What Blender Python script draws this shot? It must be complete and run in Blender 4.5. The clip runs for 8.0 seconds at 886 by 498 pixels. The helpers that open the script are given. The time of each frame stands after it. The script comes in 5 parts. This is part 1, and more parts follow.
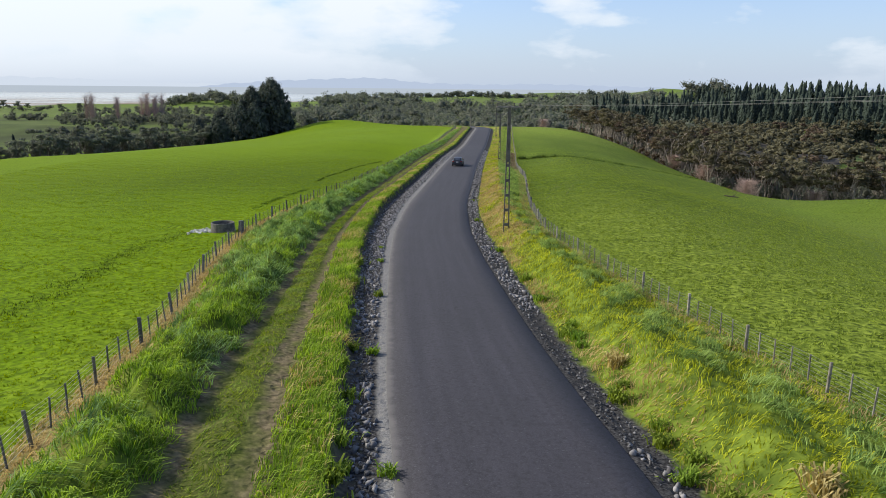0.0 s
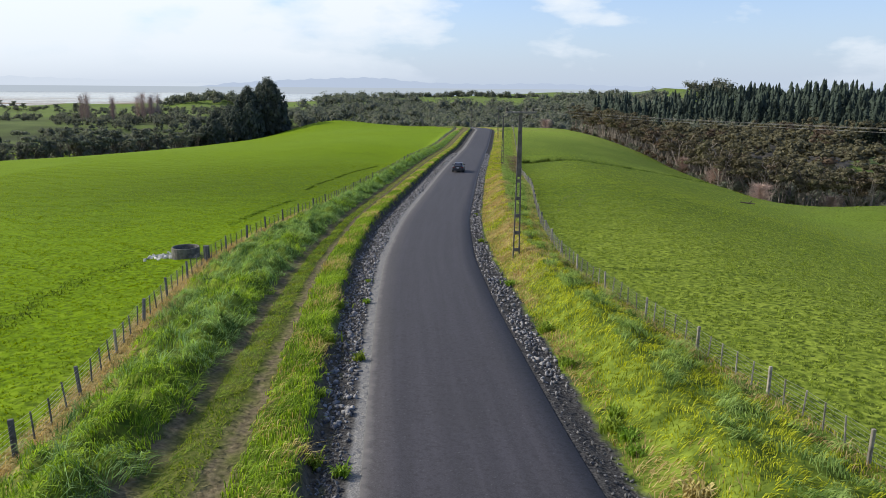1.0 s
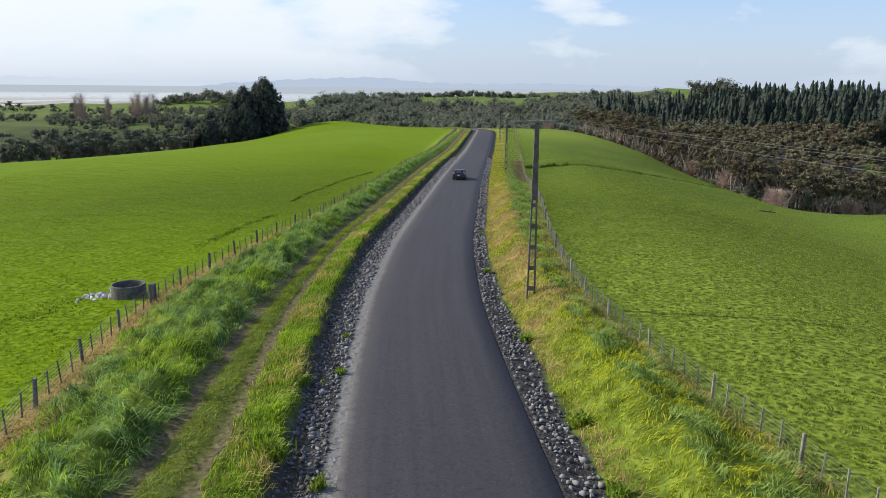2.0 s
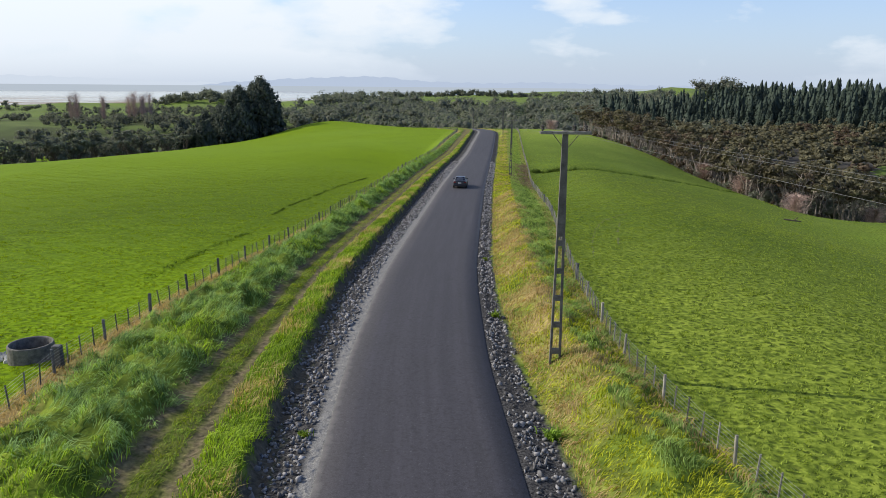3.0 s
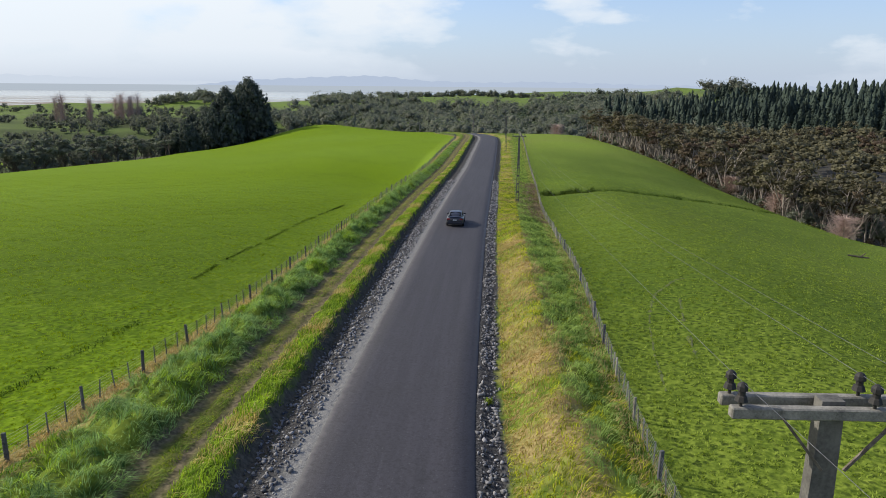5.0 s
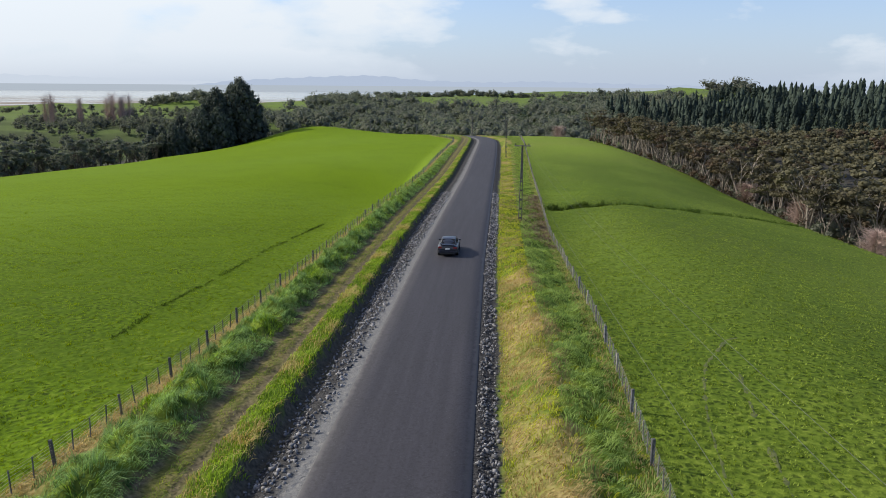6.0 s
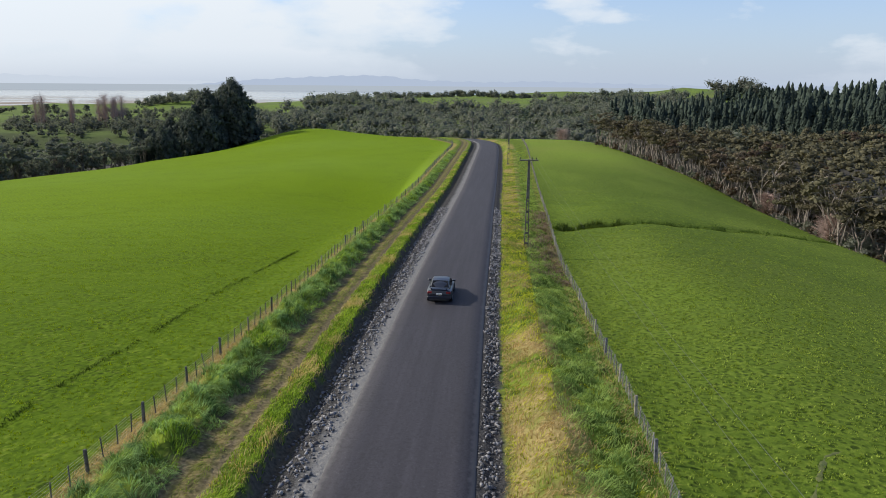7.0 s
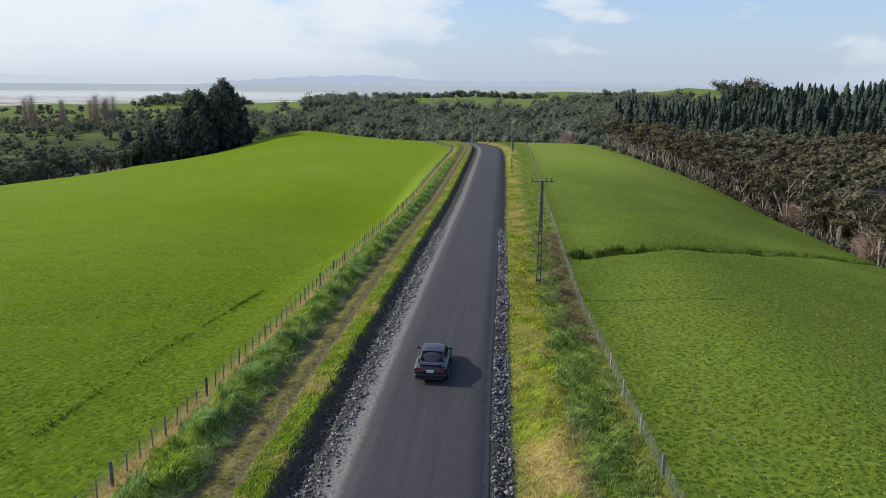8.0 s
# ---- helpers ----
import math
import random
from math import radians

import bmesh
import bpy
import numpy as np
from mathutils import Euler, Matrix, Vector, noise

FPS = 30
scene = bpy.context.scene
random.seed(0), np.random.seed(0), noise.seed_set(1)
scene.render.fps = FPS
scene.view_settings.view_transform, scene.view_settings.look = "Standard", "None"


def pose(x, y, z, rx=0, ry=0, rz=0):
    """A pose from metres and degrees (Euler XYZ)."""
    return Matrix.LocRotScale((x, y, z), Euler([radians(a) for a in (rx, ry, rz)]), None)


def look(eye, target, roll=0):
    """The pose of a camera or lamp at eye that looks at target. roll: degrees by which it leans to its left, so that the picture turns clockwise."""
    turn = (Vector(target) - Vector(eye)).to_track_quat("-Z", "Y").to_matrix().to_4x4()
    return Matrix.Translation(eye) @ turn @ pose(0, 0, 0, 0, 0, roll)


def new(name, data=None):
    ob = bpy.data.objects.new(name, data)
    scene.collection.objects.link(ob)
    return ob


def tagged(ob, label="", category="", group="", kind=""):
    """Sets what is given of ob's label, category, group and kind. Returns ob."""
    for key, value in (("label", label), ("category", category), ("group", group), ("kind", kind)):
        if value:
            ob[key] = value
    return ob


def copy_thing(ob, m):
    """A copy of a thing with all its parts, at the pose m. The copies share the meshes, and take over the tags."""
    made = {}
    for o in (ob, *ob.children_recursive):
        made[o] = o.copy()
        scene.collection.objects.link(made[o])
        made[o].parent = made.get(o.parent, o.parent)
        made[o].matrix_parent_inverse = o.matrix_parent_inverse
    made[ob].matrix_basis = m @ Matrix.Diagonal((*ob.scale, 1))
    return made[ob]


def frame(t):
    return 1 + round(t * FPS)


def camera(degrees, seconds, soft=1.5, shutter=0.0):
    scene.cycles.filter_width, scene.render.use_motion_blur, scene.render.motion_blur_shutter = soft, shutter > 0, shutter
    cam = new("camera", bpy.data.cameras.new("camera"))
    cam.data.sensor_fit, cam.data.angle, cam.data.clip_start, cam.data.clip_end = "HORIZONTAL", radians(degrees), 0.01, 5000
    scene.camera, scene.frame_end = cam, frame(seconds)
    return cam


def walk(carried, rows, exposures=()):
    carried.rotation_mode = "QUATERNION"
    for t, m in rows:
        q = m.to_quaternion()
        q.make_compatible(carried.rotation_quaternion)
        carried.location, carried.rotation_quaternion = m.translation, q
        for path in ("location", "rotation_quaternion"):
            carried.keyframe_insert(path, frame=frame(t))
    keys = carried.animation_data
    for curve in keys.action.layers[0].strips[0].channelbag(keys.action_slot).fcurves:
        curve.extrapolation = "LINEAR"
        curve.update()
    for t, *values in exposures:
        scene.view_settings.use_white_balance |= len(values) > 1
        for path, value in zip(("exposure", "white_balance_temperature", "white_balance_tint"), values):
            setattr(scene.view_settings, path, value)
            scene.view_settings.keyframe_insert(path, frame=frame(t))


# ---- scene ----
cam = camera(64.19, 8.0, soft=0.75)
PATH = [
    (0.0, 0.0, 0.0, 11.3, 3.479, -12.844, -0.5),
    (0.5, -0.284, 3.919, 11.354, 3.462, -12.844, -0.5),
    (1.0, -0.462, 7.987, 11.458, 3.462, -12.878, -0.48),
    (1.5, -0.664, 12.208, 11.584, 3.462, -12.878, -0.49),
    (3.0, -1.29, 25.705, 11.649, 3.548, -12.964, -0.49),
    (3.5, -1.403, 30.589, 12.015, 3.582, -12.981, -0.48),
    (4.0, -1.486, 35.707, 12.314, 3.582, -13.016, -0.48),
    (4.5, -1.542, 41.079, 12.618, 3.617, -13.016, -0.5),
    (6.0, -1.498, 58.672, 13.219, 3.548, -13.05, -0.45),
    (6.5, -1.486, 64.816, 13.464, 3.582, -13.05, -0.47),
    (7.0, -1.523, 71.089, 13.69, 3.617, -13.067, -0.47),
    (7.5, -1.652, 77.482, 13.967, 3.651, -13.084, -0.46),
    (8.0, -1.914, 83.975, 14.185, 3.651, -13.084, -0.46),
]
walk(cam, [(t, pose(x, y, z, 90 + pitch, roll, yaw)) for t, x, y, z, yaw, pitch, roll in PATH], exposures=((0.0, 0.13), (4.0, 0.08), (8.0, -0.02)))

# ---- light ----
SUN_DIR = Vector((-14.4, 3.0, 9.3)).normalized()
world = bpy.data.worlds.new("sky")
scene.world = world
world.use_nodes = True


def node(tree, kind, **inputs):
    """Adds a node; keyword names are input names with spaces as underscores."""
    n = tree.nodes.new(kind)
    for key, value in inputs.items():
        name = key.replace("_", " ")
        if name.isdigit():
            n.inputs[int(name)].default_value = value
        else:
            n.inputs[name].default_value = value
    return n


def link(tree, a, b):
    tree.links.new(a, b)


def math_node(tree, op, a, b=None, clamp=False):
    n = tree.nodes.new("ShaderNodeMath")
    n.operation, n.use_clamp = op, clamp
    for i, v in enumerate((a, b)):
        if v is None:
            continue
        if isinstance(v, (int, float)):
            n.inputs[i].default_value = v
        else:
            tree.links.new(v, n.inputs[i])
    return n.outputs[0]


def ramp(tree, fac, *stops):
    n = tree.nodes.new("ShaderNodeValToRGB")
    r = n.color_ramp
    while len(r.elements) < len(stops):
        r.elements.new(0.5)
    for e, (p, c) in zip(r.elements, stops):
        e.position = p
        e.color = (c, c, c, 1) if isinstance(c, (int, float)) else (*c, 1)
    tree.links.new(fac, n.inputs[0])
    return n.outputs[0]


def blend(tree, fac, a, b, kind="MIX"):
    n = tree.nodes.new("ShaderNodeMix")
    n.data_type, n.blend_type = "RGBA", kind
    for i, v in ((0, fac), (6, a), (7, b)):
        if isinstance(v, (int, float)):
            n.inputs[i].default_value = v
        elif isinstance(v, tuple):
            n.inputs[i].default_value = (*v, 1)
        else:
            tree.links.new(v, n.inputs[i])
    return n.outputs[2]


def build_sky():
    t = world.node_tree
    t.nodes.clear()
    sky = t.nodes.new("ShaderNodeTexSky")
    sky.sky_type, sky.sun_disc = "NISHITA", False
    sky.sun_elevation = math.asin(SUN_DIR.z)
    sky.sun_rotation = math.atan2(SUN_DIR.x, SUN_DIR.y)
    sky.air_density, sky.dust_density, sky.ozone_density = 1.0, 1.6, 2.0
    co = t.nodes.new("ShaderNodeTexCoord")
    sep = t.nodes.new("ShaderNodeSeparateXYZ")
    link(t, co.outputs["Generated"], sep.inputs[0])
    up = math_node(t, "MAXIMUM", sep.outputs[2], 0.0)
    puff = t.nodes.new("ShaderNodeMapping")
    puff.inputs["Scale"].default_value = (1.0, 1.0, 2.6)
    puff.inputs["Location"].default_value = CLOUD_AT
    link(t, co.outputs["Generated"], puff.inputs[0])
    big = node(t, "ShaderNodeTexNoise", Scale=5.5, Detail=9.0, Roughness=0.52)
    link(t, puff.outputs[0], big.inputs["Vector"])
    # more cloud towards the west, where the sun stands
    west = ramp(t, math_node(t, "ADD", math_node(t, "MULTIPLY", sep.outputs[0], -0.9), 0.45), (0.34, 0.0), (0.50, 0.11), (0.72, 0.31), (1.0, 0.36))
    thick = math_node(t, "ADD", big.outputs["Fac"], west)
    cover = ramp(t, thick, (0.58, 0.0), (0.645, 0.6), (0.74, 1.0))
    low = ramp(t, up, (0.0, 0.1), (0.045, 0.8), (0.5, 0.9), (0.75, 0.4))
    glow = math_node(t, "MULTIPLY", cover, low)
    base = blend(t, 1.0, sky.outputs[0], SKY_TINT, "MULTIPLY")
    col = blend(t, glow, base, CLOUD)
    # pale band of sea haze on the horizon
    haze = ramp(t, up, (0.0, 0.7), (0.06, 0.5), (0.22, 0.0))
    col = blend(t, haze, col, HAZE)
    bg = node(t, "ShaderNodeBackground", Strength=SKY)
    link(t, col, bg.inputs[0])
    out = t.nodes.new("ShaderNodeOutputWorld")
    link(t, bg.outputs[0], out.inputs[0])


SKY = 0.145
SKY_TINT = (0.86, 1.02, 1.32)
CLOUD = (7.1, 7.05, 6.6)
CLOUD_AT = (0.3, 0.1, 0.0)
HAZE = (4.3, 5.0, 6.2)
build_sky()
lamp = bpy.data.lights.new("sun", "SUN")
lamp.energy, lamp.angle, lamp.color = 5.0, radians(0.6), (1.0, 0.94, 0.82)
sun = new("sun", lamp)
sun.matrix_world = look(SUN_DIR * 200, (0, 0, 0))


# ---- plan of the land ----
def smooth(a, b, x):
    s = np.clip((np.asarray(x, float) - a) / (b - a), 0, 1)
    return s * s * (3 - 2 * s)


def glide(ys, vs, y):
    """A smooth curve through a few stations (monotone cubic)."""
    ys, vs, y = np.array(ys, float), np.array(vs, float), np.asarray(y, float)
    h, d = np.diff(ys), np.diff(vs) / np.diff(ys)
    m = np.zeros(len(ys))
    m[1:-1] = np.where(d[1:] * d[:-1] > 0, 2 * d[1:] * d[:-1] / np.where(d[1:] + d[:-1] == 0, 1, d[1:] + d[:-1]), 0)
    m[0], m[-1] = d[0], d[-1]
    yc = np.clip(y, ys[0], ys[-1])
    i = np.clip(np.searchsorted(ys, yc) - 1, 0, len(h) - 1)
    s = (yc - ys[i]) / h[i]
    v = (vs[i] * (1 + 2 * s) * (1 - s) ** 2 + h[i] * m[i] * s * (1 - s) ** 2 + vs[i + 1] * s * s * (3 - 2 * s) + h[i] * m[i + 1] * s * s * (s - 1))
    return v + np.where(y < ys[0], (y - ys[0]) * m[0], 0)


def road_x(y):
    return glide((-60, 0, 14, 20, 27, 36, 44, 56, 74, 113, 141, 172, 200, 233, 262, 290, 312, 334, 352, 366, 380, 400, 425),
                 (11, 2.9, 1.13, 0.11, -0.86, -2.04, -3.0, -4.1, -4.75, -4.5, -3.95, -3.35, -2.7, -2.0, -1.45, -1.15, -1.45, -3.2, -6.6, -12, -21, -42, -72), y)


def road_z(y):
    return glide((-60, 0, 14, 20, 27, 36, 44, 56, 74, 90, 113, 141, 172, 200, 233, 262, 300, 340, 365, 400, 440, 520),
                 (4.6, 3.1, 2.55, 2.2, 1.65, 1.22, 0.85, 0.33, -0.3, -0.85, -1.5, -2.13, -3.2, -3.95, -4.05, -4.25, -5.2, -6.7, -7.7, -10.5, -14, -17), y)


HALF = 2.95  # half the width of the seal


def left_fence_u(y):
    return glide((-40, 15, 28, 37, 52, 71, 78, 92, 113, 125, 154, 176, 220, 283, 300, 320, 345), (-11.8, -11.95, -12.4, -13.4, -14.35, -13.3, -12.8, -12.2, -12.0, -11.8, -11.4, -11.0, -11.2, -11.0, -11.4, -14, -18), y)


def right_fence_u(y):
    return glide((-40, 27, 37, 52, 75, 110, 125, 140, 173, 242, 300, 320, 345), (12.0, 10.6, 9.9, 8.65, 9.4, 10.4, 10.4, 10.1, 10.4, 10.6, 11.4, 13.0, 16.5), y)


def left_shift(y):
    """The stony ditch left of the road widens along the way."""
    return glide((-40, 18, 36, 75, 300), (-0.45, -0.4, 0.0, 0.6, 0.6), y)


def right_shift(y):
    return glide((-40, 22, 45, 70, 300), (0.1, 0.1, 0.4, 0.0, -0.1), y)


def lane(x, y):
    """Distance from the road's middle, evened out so that the verge's strips lie at fixed values."""
    u = x - road_x(y)
    return u + left_shift(y) * smooth(-2.95, -4.3, u) * smooth(-8.4, -6.0, u) - right_shift(y) * smooth(3.0, 4.2, u)


def lane_u(e, y):
    """The other way round, for places outside the stones."""
    return np.where(np.asarray(e) < 0, e - left_shift(y) * smooth(-8.2, -5.4, e), e + right_shift(y))


def bumps(x, y, size, seed=0.0):
    """Cheap smooth noise in -1..1 from a few waves."""
    x, y = np.asarray(x, float) / size, np.asarray(y, float) / size
    return (np.sin(1.7 * x + 2.3 * y + seed) + np.sin(-2.9 * x + 1.3 * y + 2.1 * seed + 1) + np.sin(3.7 * x + 4.1 * y + 0.7 * seed + 2) * 0.6 + np.sin(5.3 * x - 6.1 * y + seed * 1.3) * 0.4) / 3


def drain_y(x):
    return glide((5, 9, 15, 30, 47, 60), (164, 160.5, 162.5, 172, 187, 193), x) + 0.5 * np.sin(np.asarray(x) * 0.7)


def land(x, y):
    """Height of the ground."""
    x, y = np.asarray(x, float), np.asarray(y, float)
    u = x - road_x(y)
    f = x - road_x(np.minimum(y, 300))
    zr = road_z(y)
    lf, rf = left_fence_u(y), right_fence_u(y)
    e = lane(x, y)
    # verge left: shoulder, stony ditch, bank, track, long grass
    ditch = glide((-60, 55, 85, 110, 135, 300), (0.10, 0.10, 0.28, 0.28, 0.18, 0.15), y)
    zl = zr - 0.04 - ditch * smooth(-3.5, -4.35, e) + (0.48 + ditch) * smooth(-4.5, -4.95, e) - 0.12 * smooth(-5.0, -6.2, e) + 0.25 * smooth(-8.0, -9.5, e) - 0.10 * (np.exp(-((e + 6.6) / 0.35) ** 2) + np.exp(-((e + 8.1) / 0.35) ** 2))
    # the long grass falls to the fence
    zl = zl - glide((-60, 10, 30, 60, 120, 150, 200), (0.4, 0.5, 0.65, 0.65, 0.8, 0.6, 0.4), y) * smooth(-9.4, -12.0, u)
    v = np.maximum(lf - u, 0)
    a = glide((-60, 0, 30, 53, 79, 117, 134, 178, 205, 230, 262, 300, 370, 440), (4.0, 2.7, 1.3, 0.2, -1.0, -2.1, -2.75, -4.5, -4.9, -4.8, -4.7, -5.2, -8.0, -12), y)
    drop = glide((-60, 0, 190, 230, 280, 330, 409), (3.0, 3.0, 4.2, 6.4, 8.8, 10.2, 10.2), y)
    field_l = a - drop * (np.clip(lf - f, 0, 125) / 118) ** 1.5
    field_l = field_l + 3.6 * np.exp(-((x + 72) / 36) ** 2 - ((y - 412) / 48) ** 2) + 2.4 * np.exp(-((x + 96) / 24) ** 2 - ((y - 430) / 32) ** 2)
    field_l = field_l - 2.2 * np.exp(-((x + 20) / 14) ** 2 - ((y - 190) / 32) ** 2)
    k = smooth(0.0, 5.0, v)
    zl = zl * (1 - k) + field_l * k
    # verge right: stony edge, grassy bank
    bank = glide((-60, 100, 112, 125, 145, 170, 200, 235, 270, 300, 340), (0.85, 0.9, 0.6, 0.2, -0.5, -0.3, -0.2, 0.2, 0.9, 0.8, 0.2), y)
    zrt = zr - 0.04 - 0.22 * smooth(3.1, 3.8, e) + (0.22 + bank) * smooth(4.1, 6.4, e)
    w = np.maximum(f - rf, 0)
    # the bank falls to the fence, and the field rises a little behind it
    zrt = zrt + np.maximum(0.2 - bank, 0) * smooth(1.0, 13.0, w)
    fall = glide((-60, 30, 60, 90, 105, 125, 145, 170, 200, 235), (0.5, 0.8, 0.9, 0.9, 1.1, 1.5, 1.2, 0.7, 0.3, 0.0), y)
    zrt = zrt - fall * smooth(5.4, 10.2, e) * (1 - smooth(1.0, 13.0, w))
    near_drop = glide((-60, 150, 182, 240), (12.5, 12.3, 10.9, 10.9), y) * (1 - np.exp(-(w / 45) ** 2)) + 0.01 * w
    far_drop = 1.925 * np.log1p(np.exp(np.minimum((w - 27.0) / 5.0, 30.0)))
    k = smooth(185, 245, y)
    zrt = zrt - near_drop * (1 - k) - far_drop * k
    zrt = zrt + 4.5 * np.exp(-((x - 84) / 20) ** 2 - ((y - 146) / 15) ** 2) - 4.0 * smooth(56, 76, x) * smooth(160, 182, y)
    # old drain across the right field
    zrt = zrt - 0.7 * np.exp(-((y - drain_y(x)) / 0.8) ** 2) * smooth(0.3, 2, w) * smooth(70, 50, w)
    z = np.where(u < 0, zl, zrt)
    # the hill ends: valleys on both sides and behind
    plain = -25.0 + 1.2 * bumps(x, y, 60)
    edge_l = smooth(132, 172, -f)
    z = z * (1 - edge_l) + plain * edge_l
    gully = smooth(58, 110, f) * smooth(195, 250, y + 0.25 * f) + smooth(120, 190, f)
    gully = np.clip(gully, 0, 1)
    z = z * (1 - gully) + (-20 + 1.0 * bumps(x, y, 40)) * gully
    back = 362 + 100 * smooth(-20, -75, x)
    end = smooth(back, back + 55, y)
    z = z * (1 - end) + (-19 + 1.5 * bumps(x, y, 70)) * end
    # knoll of the paddock beside the old pines
    z = z + 3.2 * np.exp(-((x + 96) / 26) ** 2 - ((y - 410) / 32) ** 2)
    # far country: wooded rise, green hills, low coast
    far = smooth(420, 900, y) * smooth(-420, -120, x)
    z = z + far * (15 + 8 * smooth(-100, 200, x) - 14 * smooth(190, 330, x) + 3 * bumps(x, y, 160, 2))
    z = z + 12.5 * smooth(110, 250, x) * smooth(380, 560, y) * (1 - smooth(800, 1200, y))
    z = z + 12 * np.exp(-((x + 365) / 50) ** 2 - ((y - 935) / 50) ** 2)
    sea = np.maximum(smooth(1330, 1420, np.hypot(x, y)) * smooth(-160, -300, x), smooth(1250, 1700, y))
    z = z * (1 - sea) - 45 * sea
    return z


# ---- materials ----
def material(name):
    m = bpy.data.materials.new(name)
    m.use_nodes = True
    t = m.node_tree
    t.nodes.clear()
    out = t.nodes.new("ShaderNodeOutputMaterial")
    b = t.nodes.new("ShaderNodeBsdfPrincipled")
    link(t, b.outputs[0], out.inputs[0])
    return m, t, b, out


def place(t):
    return t.nodes.new("ShaderNodeNewGeometry").outputs["Position"]


def speckle(t, scale, detail=4.0, rough=0.55, at=None):
    n = node(t, "ShaderNodeTexNoise", Scale=scale, Detail=detail, Roughness=rough)
    link(t, at or place(t), n.inputs["Vector"])
    return n.outputs["Fac"]


def relief(t, b, height, strength, distance):
    n = node(t, "ShaderNodeBump", Strength=strength, Distance=distance)
    link(t, height, n.inputs["Height"])
    link(t, n.outputs[0], b.inputs["Normal"])


def plain(name, dark, light, scale=6.0, rough=0.85, metal=0.0, bump=0.3, depth=0.01, vary=0.0):
    m, t, b, out = material(name)
    f = speckle(t, scale)
    g = speckle(t, scale * 9, 3)
    mix = math_node(t, "ADD", math_node(t, "MULTIPLY", f, 0.65), math_node(t, "MULTIPLY", g, 0.35))
    col = blend(t, ramp(t, mix, (0.36, 0.0), (0.64, 1.0)), dark, light)
    if vary:
        info = t.nodes.new("ShaderNodeObjectInfo")
        hsv = node(t, "ShaderNodeHueSaturation")
        link(t, math_node(t, "ADD", math_node(t, "MULTIPLY", info.outputs["Random"], vary), 1 - vary / 2), hsv.inputs["Value"])
        link(t, col, hsv.inputs["Color"])
        col = hsv.outputs[0]
    link(t, col, b.inputs["Base Color"])
    b.inputs["Roughness"].default_value, b.inputs["Metallic"].default_value = rough, metal
    if bump:
        relief(t, b, g, bump, depth)
    return m


def leafy(name, dark, light, back, scale=0.6, through_light=0.35, island=0.5, rough=0.75, spread_of=0.22):
    """Leaves and blades: varied by piece, and letting some light through."""
    m, t, b, out = material(name)
    geo = t.nodes.new("ShaderNodeNewGeometry")
    f = speckle(t, scale, 3)
    mix = math_node(t, "ADD", math_node(t, "MULTIPLY", f, 1 - island), math_node(t, "MULTIPLY", geo.outputs["Random Per Island"], island))
    col = blend(t, ramp(t, mix, (0.5 - spread_of, 0.0), (0.5 + spread_of, 1.0)), dark, light)
    info = t.nodes.new("ShaderNodeObjectInfo")
    hsv = node(t, "ShaderNodeHueSaturation")
    link(t, math_node(t, "ADD", math_node(t, "MULTIPLY", info.outputs["Random"], 0.3), 0.85), hsv.inputs["Value"])
    link(t, math_node(t, "ADD", math_node(t, "MULTIPLY", info.outputs["Random"], 0.03), 0.485), hsv.inputs["Hue"])
    link(t, col, hsv.inputs["Color"])
    link(t, hsv.outputs[0], b.inputs["Base Color"])
    b.inputs["Roughness"].default_value = rough
    b.inputs["Specular IOR Level"].default_value = 0.12
    tr = t.nodes.new("ShaderNodeBsdfTranslucent")
    link(t, blend(t, 1.0, hsv.outputs[0], back, "MULTIPLY"), tr.inputs[0])
    mx = node(t, "ShaderNodeMixShader", Fac=through_light)
    link(t, b.outputs[0], mx.inputs[1])
    link(t, tr.outputs[0], mx.inputs[2])
    link(t, mx.outputs[0], out.inputs[0])
    return m


